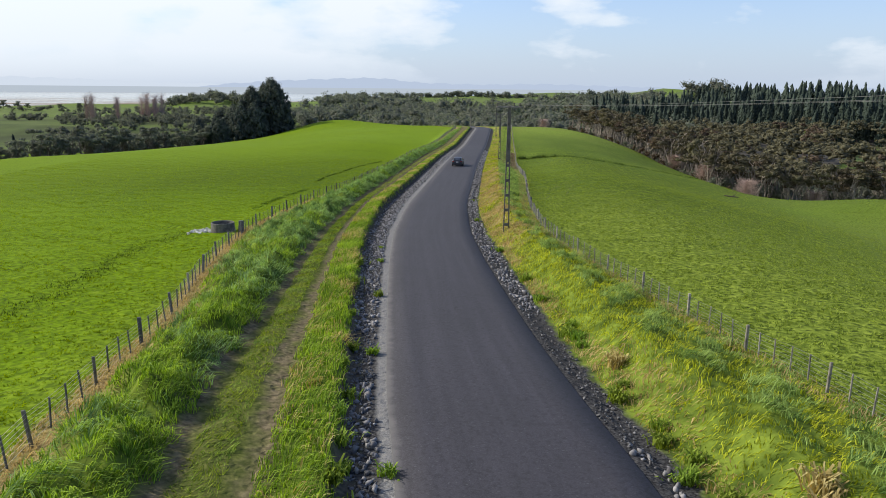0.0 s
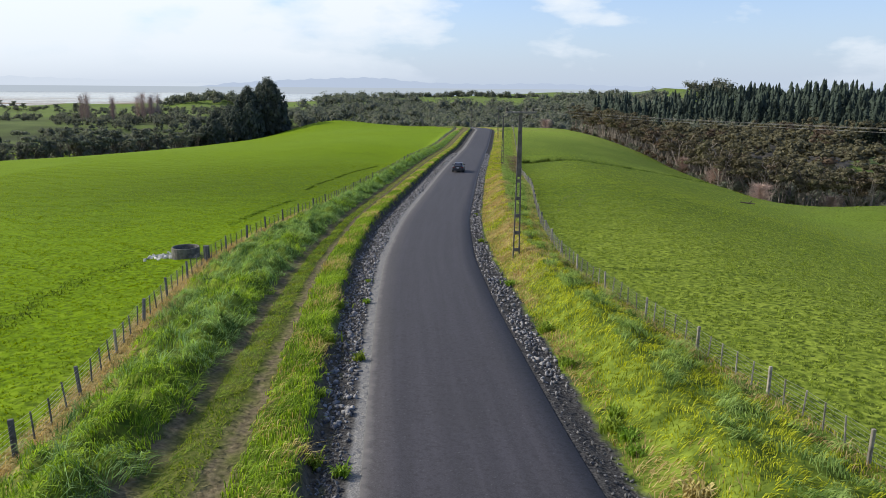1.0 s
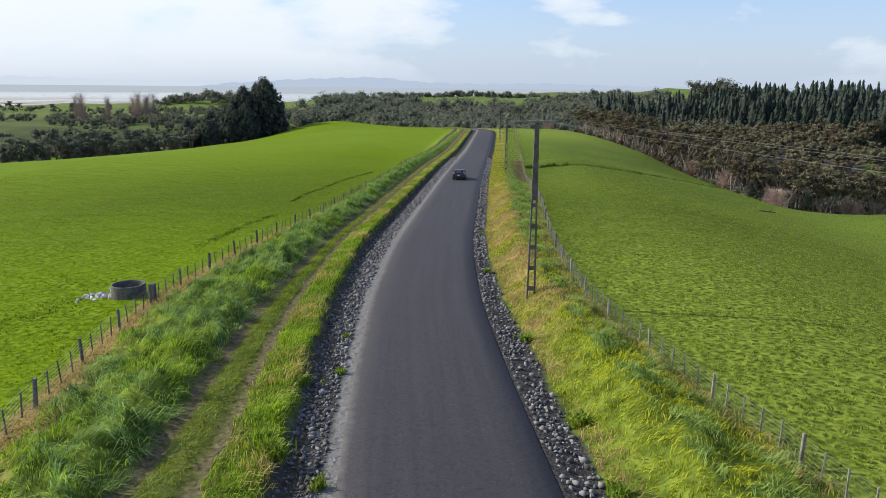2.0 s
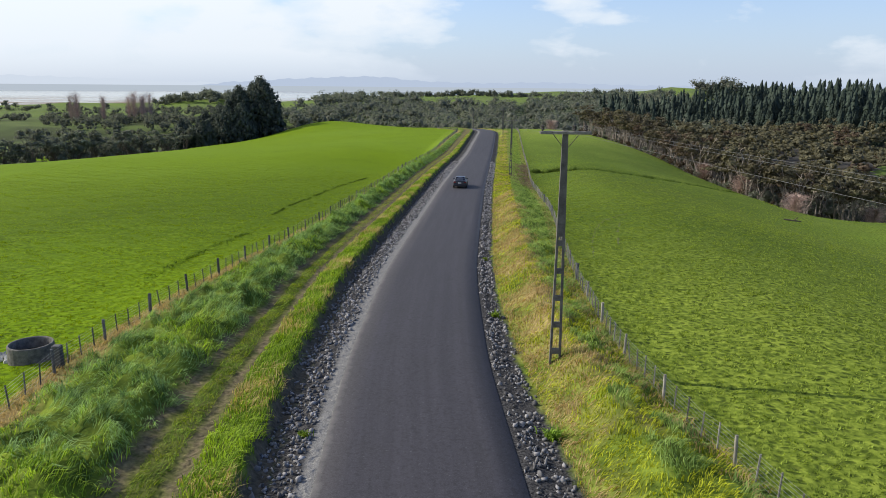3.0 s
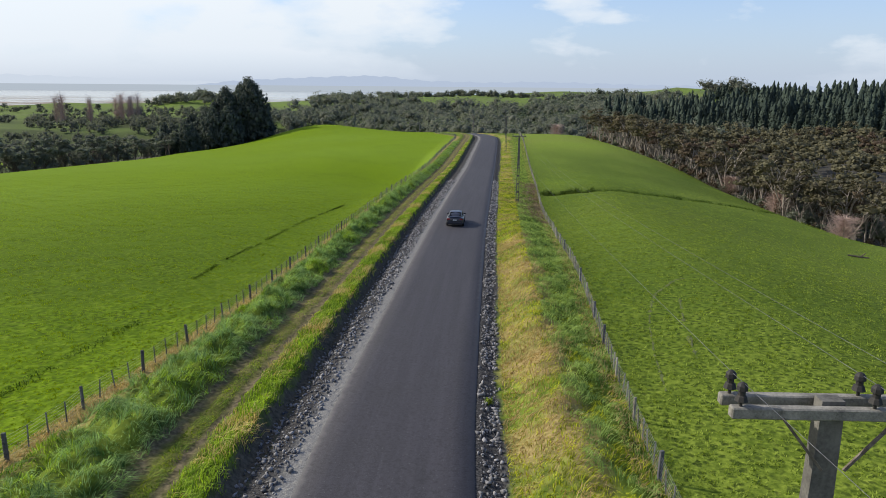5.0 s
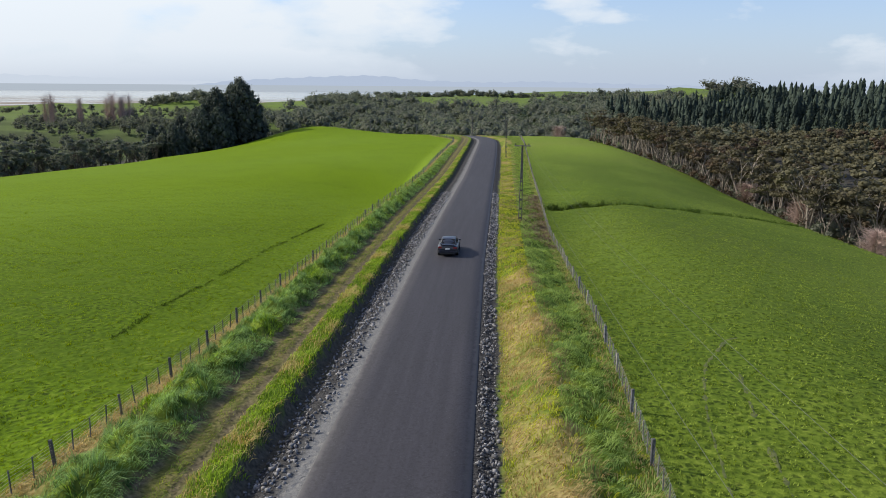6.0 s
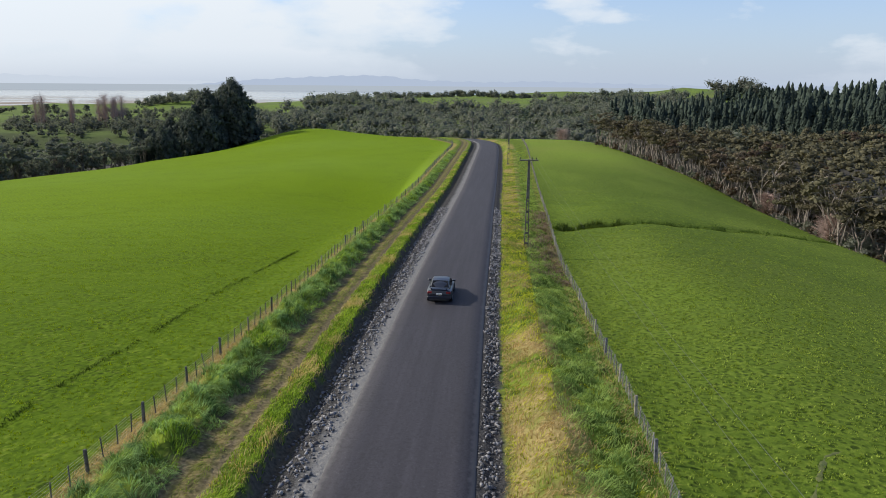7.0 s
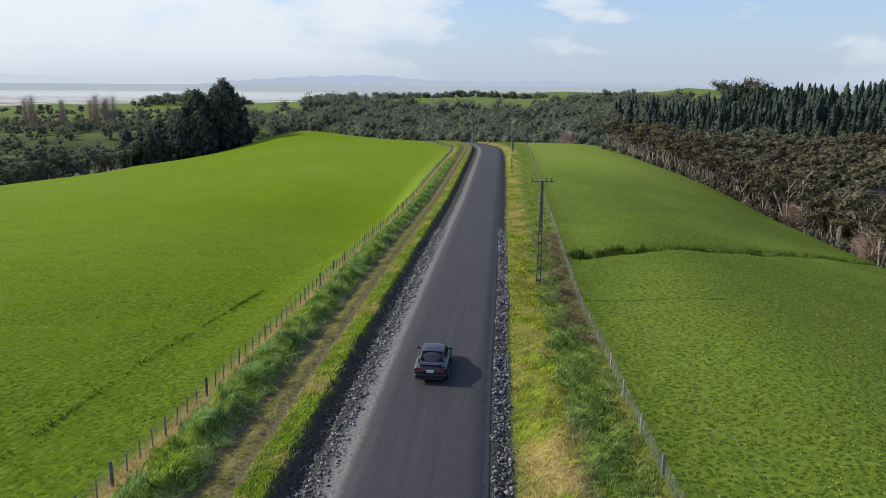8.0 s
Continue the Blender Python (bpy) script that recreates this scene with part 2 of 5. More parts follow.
def ground_material():
    """Pasture, verges, stony edges and the wheel track; the lanes follow the distance from the road's middle line."""
    m, t, b, out = material("grassland")
    uv = t.nodes.new("ShaderNodeUVMap")
    uv.uv_map = "lanes"
    sep = t.nodes.new("ShaderNodeSeparateXYZ")
    link(t, uv.outputs[0], sep.inputs[0])
    pos = place(t)
    sy = t.nodes.new("ShaderNodeSeparateXYZ")
    link(t, pos, sy.inputs[0])
    wob = math_node(t, "SUBTRACT", speckle(t, 0.9, 5, 0.65), 0.5)
    slow = math_node(t, "SUBTRACT", speckle(t, 0.12, 3), 0.5)
    u = math_node(t, "ADD", sep.outputs[0], math_node(t, "ADD", math_node(t, "MULTIPLY", wob, 1.1), math_node(t, "MULTIPLY", slow, 1.0)))
    fence = sep.outputs[1]  # signed metres beyond the nearest fence, positive in the fields

    def band(a, c, soft=0.25):
        return math_node(t, "MULTIPLY", ramp01(u, a - soft, a + soft), ramp01(u, c + soft, c - soft))

    def ramp01(v, a, c):
        n = t.nodes.new("ShaderNodeMapRange")
        n.inputs[1].default_value, n.inputs[2].default_value = a, c
        link(t, v, n.inputs[0])
        return n.outputs[0]

    fine = speckle(t, 5.5, 4, 0.6)
    mid = speckle(t, 1.3, 3, 0.5)
    broad = speckle(t, 0.045, 4, 0.6)
    clump = node(t, "ShaderNodeTexVoronoi", Scale=2.3, Randomness=1.0)
    link(t, pos, clump.inputs["Vector"])
    tuft = ramp(t, clump.outputs["Distance"], (0.0, 1.0), (0.75, 0.0))
    # pasture
    past = blend(t, ramp(t, fine, (0.3, 0.0), (0.7, 1.0)), PASTURE_DARK, PASTURE)
    past = blend(t, ramp(t, mid, (0.42, 0.0), (0.7, 0.65)), past, PASTURE_OLIVE)
    past = blend(t, ramp(t, broad, (0.38, 0.0), (0.68, 0.7)), past, PASTURE_LUSH)
    # the left field's backlit look is put into its own stronger colours
    left = ramp01(u, -6.0, -16.0)
    past = blend(t, math_node(t, "MULTIPLY", left, 0.95), past, blend(t, ramp(t, fine, (0.3, 0.0), (0.7, 1.0)), LEFT_DARK, LEFT_LIGHT))
    past = blend(t, math_node(t, "MULTIPLY", ramp01(fence, 115.0, 165.0), 0.9), past, blend(t, ramp(t, broad, (0.35, 0.0), (0.65, 1.0)), FAR_GREEN, (0.145, 0.180, 0.066)))
    sweep = speckle(t, 0.016, 3, 0.5)
    past = blend(t, ramp(t, sweep, (0.40, 0.0), (0.62, 0.45)), past, (0.14, 0.22, 0.022))
    # trodden earth and painted-in stem shade between the tussocks, bare where the blades stand thick
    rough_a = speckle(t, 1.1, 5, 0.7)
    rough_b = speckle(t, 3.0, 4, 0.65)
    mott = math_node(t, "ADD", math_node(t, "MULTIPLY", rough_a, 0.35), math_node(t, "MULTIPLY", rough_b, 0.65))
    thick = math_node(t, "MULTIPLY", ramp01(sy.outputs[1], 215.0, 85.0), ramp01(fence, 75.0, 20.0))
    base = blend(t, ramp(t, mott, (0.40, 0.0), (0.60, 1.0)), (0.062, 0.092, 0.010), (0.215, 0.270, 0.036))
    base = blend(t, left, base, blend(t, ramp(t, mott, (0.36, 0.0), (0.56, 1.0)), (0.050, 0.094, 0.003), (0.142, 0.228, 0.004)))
    # further along the way the turf is painted darker and greener for cloud shade
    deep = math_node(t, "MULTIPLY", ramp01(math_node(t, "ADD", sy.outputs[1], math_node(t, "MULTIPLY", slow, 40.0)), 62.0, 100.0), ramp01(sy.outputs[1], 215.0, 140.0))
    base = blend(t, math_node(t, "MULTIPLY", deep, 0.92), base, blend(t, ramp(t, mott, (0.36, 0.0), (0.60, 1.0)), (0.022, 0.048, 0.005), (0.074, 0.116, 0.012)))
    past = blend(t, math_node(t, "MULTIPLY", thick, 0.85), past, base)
    # the right field is darker in a broad patchy belt
    dark_belt = math_node(t, "MULTIPLY", math_node(t, "MULTIPLY", ramp01(sy.outputs[1], 128.0, 150.0), ramp01(sy.outputs[1], 262.0, 222.0)), ramp(t, speckle(t, 0.05, 3, 0.6), (0.34, 0.35), (0.56, 1.0)))
    past = blend(t, math_node(t, "MULTIPLY", math_node(t, "SUBTRACT", dark_belt, math_node(t, "MULTIPLY", dark_belt, left)), 0.62), past, (0.060, 0.098, 0.016))
    # hoof pits: small hollows, their soil and shade painted dark, close together on the right, in patches on the left
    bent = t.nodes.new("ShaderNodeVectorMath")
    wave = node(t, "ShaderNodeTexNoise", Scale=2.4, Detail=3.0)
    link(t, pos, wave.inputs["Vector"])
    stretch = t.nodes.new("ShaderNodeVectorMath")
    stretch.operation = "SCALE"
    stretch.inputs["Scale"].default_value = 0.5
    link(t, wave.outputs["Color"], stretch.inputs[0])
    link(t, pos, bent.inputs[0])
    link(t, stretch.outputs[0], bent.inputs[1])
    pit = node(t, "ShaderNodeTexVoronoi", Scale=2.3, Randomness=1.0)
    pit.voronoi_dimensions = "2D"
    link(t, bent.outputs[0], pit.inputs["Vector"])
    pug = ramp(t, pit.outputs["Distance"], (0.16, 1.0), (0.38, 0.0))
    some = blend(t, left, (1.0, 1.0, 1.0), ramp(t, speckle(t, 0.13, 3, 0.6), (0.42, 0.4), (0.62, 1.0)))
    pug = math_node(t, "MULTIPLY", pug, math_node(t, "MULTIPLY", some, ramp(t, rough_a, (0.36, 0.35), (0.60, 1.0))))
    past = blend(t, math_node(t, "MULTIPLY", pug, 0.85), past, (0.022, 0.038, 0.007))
    past = blend(t, ramp(t, mott, (0.55, 0.0), (0.66, 0.3)), past, (0.24, 0.27, 0.05))
    scrub = math_node(t, "MULTIPLY", math_node(t, "MULTIPLY", ramp01(fence, 118.0, 135.0), ramp01(sy.outputs[1], 700.0, 600.0)), ramp(t, speckle(t, 0.012, 3), (0.40, 1.0), (0.56, 0.35)))
    past = blend(t, scrub, past, (0.058, 0.072, 0.034))
    # verge grass
    verge = blend(t, ramp(t, mid, (0.35, 0.0), (0.65, 1.0)), (0.048, 0.074, 0.012), (0.155, 0.205, 0.028))
    col = blend(t, ramp01(fence, -0.4, 0.5), verge, past)
    straw = blend(t, ramp(t, fine, (0.3, 0.0), (0.7, 1.0)), (0.16, 0.11, 0.04), (0.36, 0.28, 0.13))
    dead = math_node(t, "MULTIPLY", ramp01(fence, -1.5, -0.7), ramp01(fence, 0.7, 0.1))
    dead = math_node(t, "MULTIPLY", dead, ramp01(u, 0.0, -2.0))
    col = blend(t, math_node(t, "MULTIPLY", dead, ramp(t, mid, (0.3, 0.4), (0.6, 1.0))), col, straw)
    dry = math_node(t, "MULTIPLY", math_node(t, "MULTIPLY", band(4.2, 7.4, 0.4), ramp01(sy.outputs[1], 40.0, 52.0)), ramp(t, speckle(t, 0.22, 4, 0.6), (0.44, 0.0), (0.60, 0.9)))
    col = blend(t, dry, col, straw)
    # wheel track with two worn ruts
    soil = blend(t, ramp(t, fine, (0.3, 0.0), (0.7, 1.0)), (0.050, 0.043, 0.026), (0.19, 0.155, 0.095))
    mown = blend(t, ramp(t, fine, (0.3, 0.0), (0.7, 1.0)), (0.050, 0.068, 0.014), (0.125, 0.135, 0.036))
    col = blend(t, band(-8.7, -6.0, 0.3), col, mown)
    worn = math_node(t, "MULTIPLY", math_node(t, "MULTIPLY", band(-8.9, -5.9, 0.3), ramp01(sy.outputs[1], 66.0, 90.0)), ramp(t, mid, (0.36, 0.25), (0.60, 0.8)))
    col = blend(t, worn, col, blend(t, 0.5, straw, soil))
    rut = math_node(t, "MAXIMUM", band(-8.55, -8.0, 0.2), band(-6.85, -6.3, 0.2))
    col = blend(t, math_node(t, "MULTIPLY", rut, ramp(t, mid, (0.35, 0.55), (0.55, 1.0))), col, soil)
    # stony edges of the road
    stone = blend(t, ramp(t, speckle(t, 14.0, 3), (0.35, 0.0), (0.65, 1.0)), (0.020, 0.019, 0.020), (0.085, 0.082, 0.080))
    cut = blend(t, ramp(t, fine, (0.3, 0.0), (0.7, 1.0)), (0.045, 0.039, 0.030), (0.120, 0.104, 0.078))
    col = blend(t, band(-4.85, -4.1, 0.15), col, cut)
    col = blend(t, math_node(t, "MAXIMUM", band(-4.2, -2.0, 0.15), band(2.0, 4.05, 0.15)), col, stone)
    dust = blend(t, ramp(t, speckle(t, 22.0, 3), (0.35, 0.0), (0.65, 1.0)), (0.12, 0.117, 0.114), (0.235, 0.228, 0.22))
    thin = math_node(t, "ADD", sep.outputs[0], math_node(t, "MULTIPLY", wob, 0.35))
    strip = math_node(t, "MULTIPLY", ramp01(thin, -3.45, -3.25), ramp01(thin, -2.0, -2.1))
    col = blend(t, strip, col, dust)
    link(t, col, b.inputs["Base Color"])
    b.inputs["Roughness"].default_value = 0.95
    b.inputs["Specular IOR Level"].default_value = 0.03
    h = math_node(t, "ADD", math_node(t, "MULTIPLY", math_node(t, "SUBTRACT", math_node(t, "MULTIPLY", tuft, 0.5), pug), 0.9), math_node(t, "ADD", math_node(t, "MULTIPLY", mid, 0.8), math_node(t, "MULTIPLY", fine, 0.5)))
    relief(t, b, h, 0.45, 0.10)
    return m


PASTURE_DARK, PASTURE, PASTURE_OLIVE, PASTURE_LUSH = (0.098, 0.136, 0.024), (0.230, 0.285, 0.048), (0.215, 0.240, 0.060), (0.175, 0.250, 0.034)
# left-hand grass, coloured as seen against the sun
LEFT_DARK, LEFT_LIGHT = (0.078, 0.132, 0.003), (0.168, 0.255, 0.005)
FAR_GREEN = (0.105, 0.140, 0.060)


def asphalt_material():
    m, t, b, out = material("asphalt")
    uv = t.nodes.new("ShaderNodeUVMap")
    uv.uv_map = "lanes"
    sep = t.nodes.new("ShaderNodeSeparateXYZ")
    link(t, uv.outputs[0], sep.inputs[0])
    grit = speckle(t, 26.0, 3, 0.7)
    streak = t.nodes.new("ShaderNodeCombineXYZ")
    link(t, math_node(t, "MULTIPLY", sep.outputs[0], 2.2), streak.inputs[0])
    link(t, math_node(t, "MULTIPLY", sep.outputs[1], 0.06), streak.inputs[1])
    long = speckle(t, 1.0, 4, 0.6, streak.outputs[0])
    patch = speckle(t, 0.35, 4, 0.6)
    col = blend(t, ramp(t, grit, (0.3, 0.0), (0.7, 1.0)), (0.019, 0.018, 0.022), (0.050, 0.047, 0.058))
    col = blend(t, ramp(t, long, (0.4, 0.0), (0.72, 0.5)), col, (0.060, 0.056, 0.068))
    col = blend(t, ramp(t, patch, (0.45, 0.0), (0.75, 0.35)), col, (0.03, 0.029, 0.032))
    chip = node(t, "ShaderNodeTexVoronoi", Scale=24.0, Randomness=1.0)
    link(t, place(t), chip.inputs["Vector"])
    col = blend(t, ramp(t, chip.outputs["Color"], (0.0, 0.0), (0.86, 0.0), (0.97, 0.35)), col, (0.13, 0.126, 0.134))
    col = blend(t, ramp(t, speckle(t, 7.0, 4, 0.7), (0.36, 0.6), (0.5, 0.0)), col, (0.018, 0.018, 0.020))
    edge = math_node(t, "ADD", math_node(t, "MULTIPLY", sep.outputs[0], -1.0), math_node(t, "MULTIPLY", math_node(t, "SUBTRACT", speckle(t, 2.2, 4), 0.5), 0.5))
    col = blend(t, ramp(t, math_node(t, "DIVIDE", edge, 4.0), (0.68, 0.0), (0.745, 0.7)), col, (0.11, 0.106, 0.108))
    rim = math_node(t, "ADD", sep.outputs[0], math_node(t, "MULTIPLY", math_node(t, "SUBTRACT", speckle(t, 2.6, 4), 0.5), 0.35))
    along_way = t.nodes.new("ShaderNodeMapRange")
    along_way.inputs[1].default_value, along_way.inputs[2].default_value = 62, 95
    link(t, sep.outputs[1], along_way.inputs[0])
    col = blend(t, math_node(t, "MULTIPLY", along_way.outputs[0], ramp(t, math_node(t, "DIVIDE", rim, 4.0), (0.665, 0.0), (0.71, 0.65))), col, (0.115, 0.110, 0.112))
    link(t, col, b.inputs["Base Color"])
    b.inputs["Roughness"].default_value = 0.8
    b.inputs["Specular IOR Level"].default_value = 0.3
    relief(t, b, grit, 0.5, 0.012)
    return m


def water_material():
    m, t, b, out = material("sea_water")
    pos = place(t)
    mp = t.nodes.new("ShaderNodeMapping")
    mp.inputs["Scale"].default_value = (0.0035, 0.02, 1)
    link(t, pos, mp.inputs[0])
    bands = speckle(t, 1.0, 5, 0.6, mp.outputs[0])
    sep = t.nodes.new("ShaderNodeSeparateXYZ")
    link(t, pos, sep.inputs[0])
    near = t.nodes.new("ShaderNodeMapRange")
    near.inputs[1].default_value, near.inputs[2].default_value = 2300, 1500
    link(t, sep.outputs[1], near.inputs[0])
    flat = math_node(t, "MULTIPLY", near.outputs[0], ramp(t, bands, (0.46, 0.0), (0.54, 1.0)))
    col = blend(t, flat, (0.30, 0.33, 0.33), (0.24, 0.19, 0.155))
    link(t, col, b.inputs["Base Color"])
    link(t, math_node(t, "ADD", math_node(t, "MULTIPLY", flat, 0.7), 0.2), b.inputs["Roughness"])
    link(t, math_node(t, "SUBTRACT", 0.5, math_node(t, "MULTIPLY", flat, 0.48)), b.inputs["Specular IOR Level"])
    relief(t, b, speckle(t, 0.5, 3), 0.3, 0.2)
    return m


GRASSLAND, ASPHALT, SEA = ground_material(), asphalt_material(), water_material()
TIMBER = plain("weathered_timber", (0.085, 0.080, 0.070), (0.26, 0.243, 0.21), 5, 0.9, vary=0.6)
PALE_TIMBER = plain("sun_bleached_timber", (0.12, 0.108, 0.088), (0.34, 0.31, 0.26), 5, 0.9, vary=0.6)
TROUGH_GREY = plain("stained_concrete", (0.06, 0.056, 0.05), (0.17, 0.16, 0.145), 5, 0.9)
TREATED = plain("grey_fence_post", (0.045, 0.045, 0.05), (0.15, 0.15, 0.16), 6, 0.9, vary=0.7)
CONCRETE = plain("weathered_concrete", (0.052, 0.048, 0.043), (0.145, 0.137, 0.122), 3, 0.9)
WIRE = plain("galvanised_wire", (0.22, 0.22, 0.22), (0.42, 0.42, 0.42), 4, 0.5, 0.7, 0)
CABLE = plain("aluminium_cable", (0.12, 0.12, 0.12), (0.2, 0.2, 0.2), 4, 0.6, 0.4, 0)
INSULATOR = plain("brown_porcelain", (0.008, 0.007, 0.007), (0.022, 0.019, 0.017), 8, 0.75, 0, 0)
STEEL = plain("rusty_steel", (0.08, 0.06, 0.05), (0.20, 0.17, 0.14), 9, 0.7, 0.4)
ROCK = plain("basalt_stone", (0.030, 0.030, 0.033), (0.16, 0.157, 0.16), 7, 0.85, vary=0.9)
PALE_ROCK = plain("pale_limestone", (0.38, 0.37, 0.35), (0.62, 0.61, 0.58), 7, 0.9, vary=0.4)
BARK = plain("pale_grey_bark", (0.12, 0.10, 0.085), (0.33, 0.285, 0.24), 2.5, 0.95, vary=0.5, depth=0.05)
DARK_BARK = plain("dark_bark", (0.05, 0.04, 0.032), (0.13, 0.105, 0.085), 2.5, 0.95, depth=0.05)
TWIG = plain("bare_twigs", (0.24, 0.165, 0.145), (0.46, 0.34, 0.30), 1.0, 0.95, bump=0)
KANUKA = leafy("olive_brown_foliage", (0.058, 0.055, 0.036), (0.150, 0.136, 0.086), (1.0, 0.9, 0.5), 0.13, 0.3, 0.45, 0.75, 0.28)
RUSSET = leafy("russet_foliage", (0.068, 0.053, 0.037), (0.145, 0.116, 0.078), (1.0, 0.8, 0.5), 0.3, 0.3, 0.5, 0.75, 0.28)
# pine and bush colours are lifted to take in the haze of distance
PINE = leafy("dark_pine_needles", (0.027, 0.040, 0.035), (0.062, 0.083, 0.062), (0.9, 1.0, 0.6), 0.12, 0.25, 0.45, 0.75, 0.3)
BUSH = leafy("dark_bush_foliage", (0.100, 0.110, 0.090), (0.210, 0.214, 0.168), (0.9, 1.0, 0.75), 0.1, 0.45, 0.3, 0.8, 0.34)
SILVER = leafy("silvery_foliage", (0.06, 0.08, 0.05), (0.17, 0.19, 0.12), (0.9, 1.0, 0.5), 0.2, 0.18)
# bright tips and dark voids of the lodged clumps are put into this colour
LONG_GRASS = leafy("long_blue_green_grass", (0.034, 0.090, 0.024), (0.36, 0.52, 0.20), (1.0, 1.0, 0.3), 1.3, 0.45, 0.25, spread_of=0.15)
BRIGHT_GRASS = leafy("bright_verge_grass", (0.138, 0.160, 0.006), (0.52, 0.51, 0.040), (1.0, 1.0, 0.25), 0.5, 0.45, 0.4, spread_of=0.15)
BANK_GRASS = leafy("fresh_bank_grass", (0.080, 0.145, 0.012), (0.34, 0.46, 0.055), (1.0, 1.0, 0.25), 0.5, 0.45, 0.4, spread_of=0.15)
DRY_GRASS = leafy("dry_straw_grass", (0.28, 0.21, 0.08), (0.60, 0.48, 0.23), (1.0, 0.85, 0.5), 0.5, 0.4, 0.4)
DEEP_GRASS = leafy("deep_green_grass", (0.075, 0.140, 0.016), (0.30, 0.41, 0.08), (1.0, 1.0, 0.3), 0.5, 0.45, 0.4, spread_of=0.15)
VERGE_LUSH = leafy("lush_blue_green_grass", (0.090, 0.185, 0.045), (0.42, 0.58, 0.170), (1.0, 1.0, 0.4), 0.9, 0.45, 0.3, spread_of=0.18)
FIELD_GRASS = leafy("pasture_tufts", (0.110, 0.165, 0.026), (0.31, 0.40, 0.070), (1.0, 1.0, 0.25), 0.5, 0.4, 0.5)
# tufts of the left paddock, with the glow of backlight in their colour
PADDOCK_GRASS = leafy("lush_backlit_tufts", (0.105, 0.170, 0.003), (0.27, 0.385, 0.006), (1.0, 1.0, 0.2), 0.5, 0.4, 0.5)


# ---- building helpers ----
def mesh_object(name, verts, faces, mat, smooth_shade=False):
    me = bpy.data.meshes.new(name)
    me.from_pydata(verts, [], faces)
    me.materials.append(mat)
    if smooth_shade:
        me.polygons.foreach_set("use_smooth", [True] * len(me.polygons))
    me.update()
    return me


def from_arrays(name, verts, corner, sizes, mat):
    """A mesh from arrays: vertices, the corners of all faces in turn, and each face's number of corners."""
    me = bpy.data.meshes.new(name)
    me.vertices.add(len(verts))
    me.vertices.foreach_set("co", np.asarray(verts, np.float32).ravel())
    me.loops.add(len(corner))
    me.loops.foreach_set("vertex_index", np.asarray(corner, np.int32))
    me.polygons.add(len(sizes))
    starts = np.concatenate(([0], np.cumsum(sizes)[:-1])).astype(np.int32)
    me.polygons.foreach_set("loop_start", starts)
    me.materials.append(mat)
    me.update(calc_edges=True)
    me.validate()
    return me


def thing(name, label, category, group="", kind="", at=None):
    ob = new(name)
    ob.empty_display_size = 0.3
    if at is not None:
        ob.matrix_basis = at
    return tagged(ob, label, category, group, kind)


def part(name, bm, mat, parent, label="", at=None, smooth_shade=False):
    """One mesh object under a thing or a part; takes a bmesh or a mesh."""
    if isinstance(bm, bmesh.types.BMesh):
        me = bpy.data.meshes.new(name)
        bm.to_mesh(me)
        bm.free()
        me.materials.append(mat)
    else:
        me = bm
    if smooth_shade:
        me.polygons.foreach_set("use_smooth", [True] * len(me.polygons))
    ob = new(name, me)
    ob.parent = parent
    if at is not None:
        ob.matrix_basis = at
    return tagged(ob, label)


def box(bm, x0, x1, y0, y1, z0, z1, bevel=0.0):
    vs = [bm.verts.new((x, y, z)) for x in (x0, x1) for y in (y0, y1) for z in (z0, z1)]
    fs = [bm.faces.new([vs[i] for i in q]) for q in ((0, 1, 3, 2), (4, 6, 7, 5), (0, 4, 5, 1), (2, 3, 7, 6), (0, 2, 6, 4), (1, 5, 7, 3))]
    if bevel:
        es = {e for f in fs for e in f.edges}
        bmesh.ops.bevel(bm, geom=list(es), offset=bevel, segments=1, affect="EDGES")
    return vs


def tube(points, radii, sides=6, cap=True):
    """Vertices and faces of a tapered tube along points."""
    pts = [Vector(p) for p in points]
    vs, fs = [], []
    for i, p in enumerate(pts):
        d = (pts[min(i + 1, len(pts) - 1)] - pts[max(i - 1, 0)]).normalized()
        side = d.orthogonal().normalized() if i == 0 else (side - d * side.dot(d)).normalized()
        other = d.cross(side)
        for k in range(sides):
            a = 2 * math.pi * k / sides
            vs.append(p + (side * math.cos(a) + other * math.sin(a)) * radii[i])
    for i in range(len(pts) - 1):
        for k in range(sides):
            j = (k + 1) % sides
            fs.append((i * sides + k, i * sides + j, (i + 1) * sides + j, (i + 1) * sides + k))
    if cap:
        fs.append(tuple(range(sides))[::-1])
        fs.append(tuple((len(pts) - 1) * sides + k for k in range(sides)))
    return vs, fs


def add_tube(vs, fs, points, radii, sides=6):
    v, f = tube(points, radii, sides)
    n = len(vs)
    vs.extend(v)
    fs.extend(tuple(i + n for i in q) for q in f)


# ---- the land ----
def spread(*spans):
    out = []
    for a, b, step in spans:
        out.extend(np.arange(a, b - step * 0.5, step))
    out.append(spans[-1][1])
    return np.array(out)


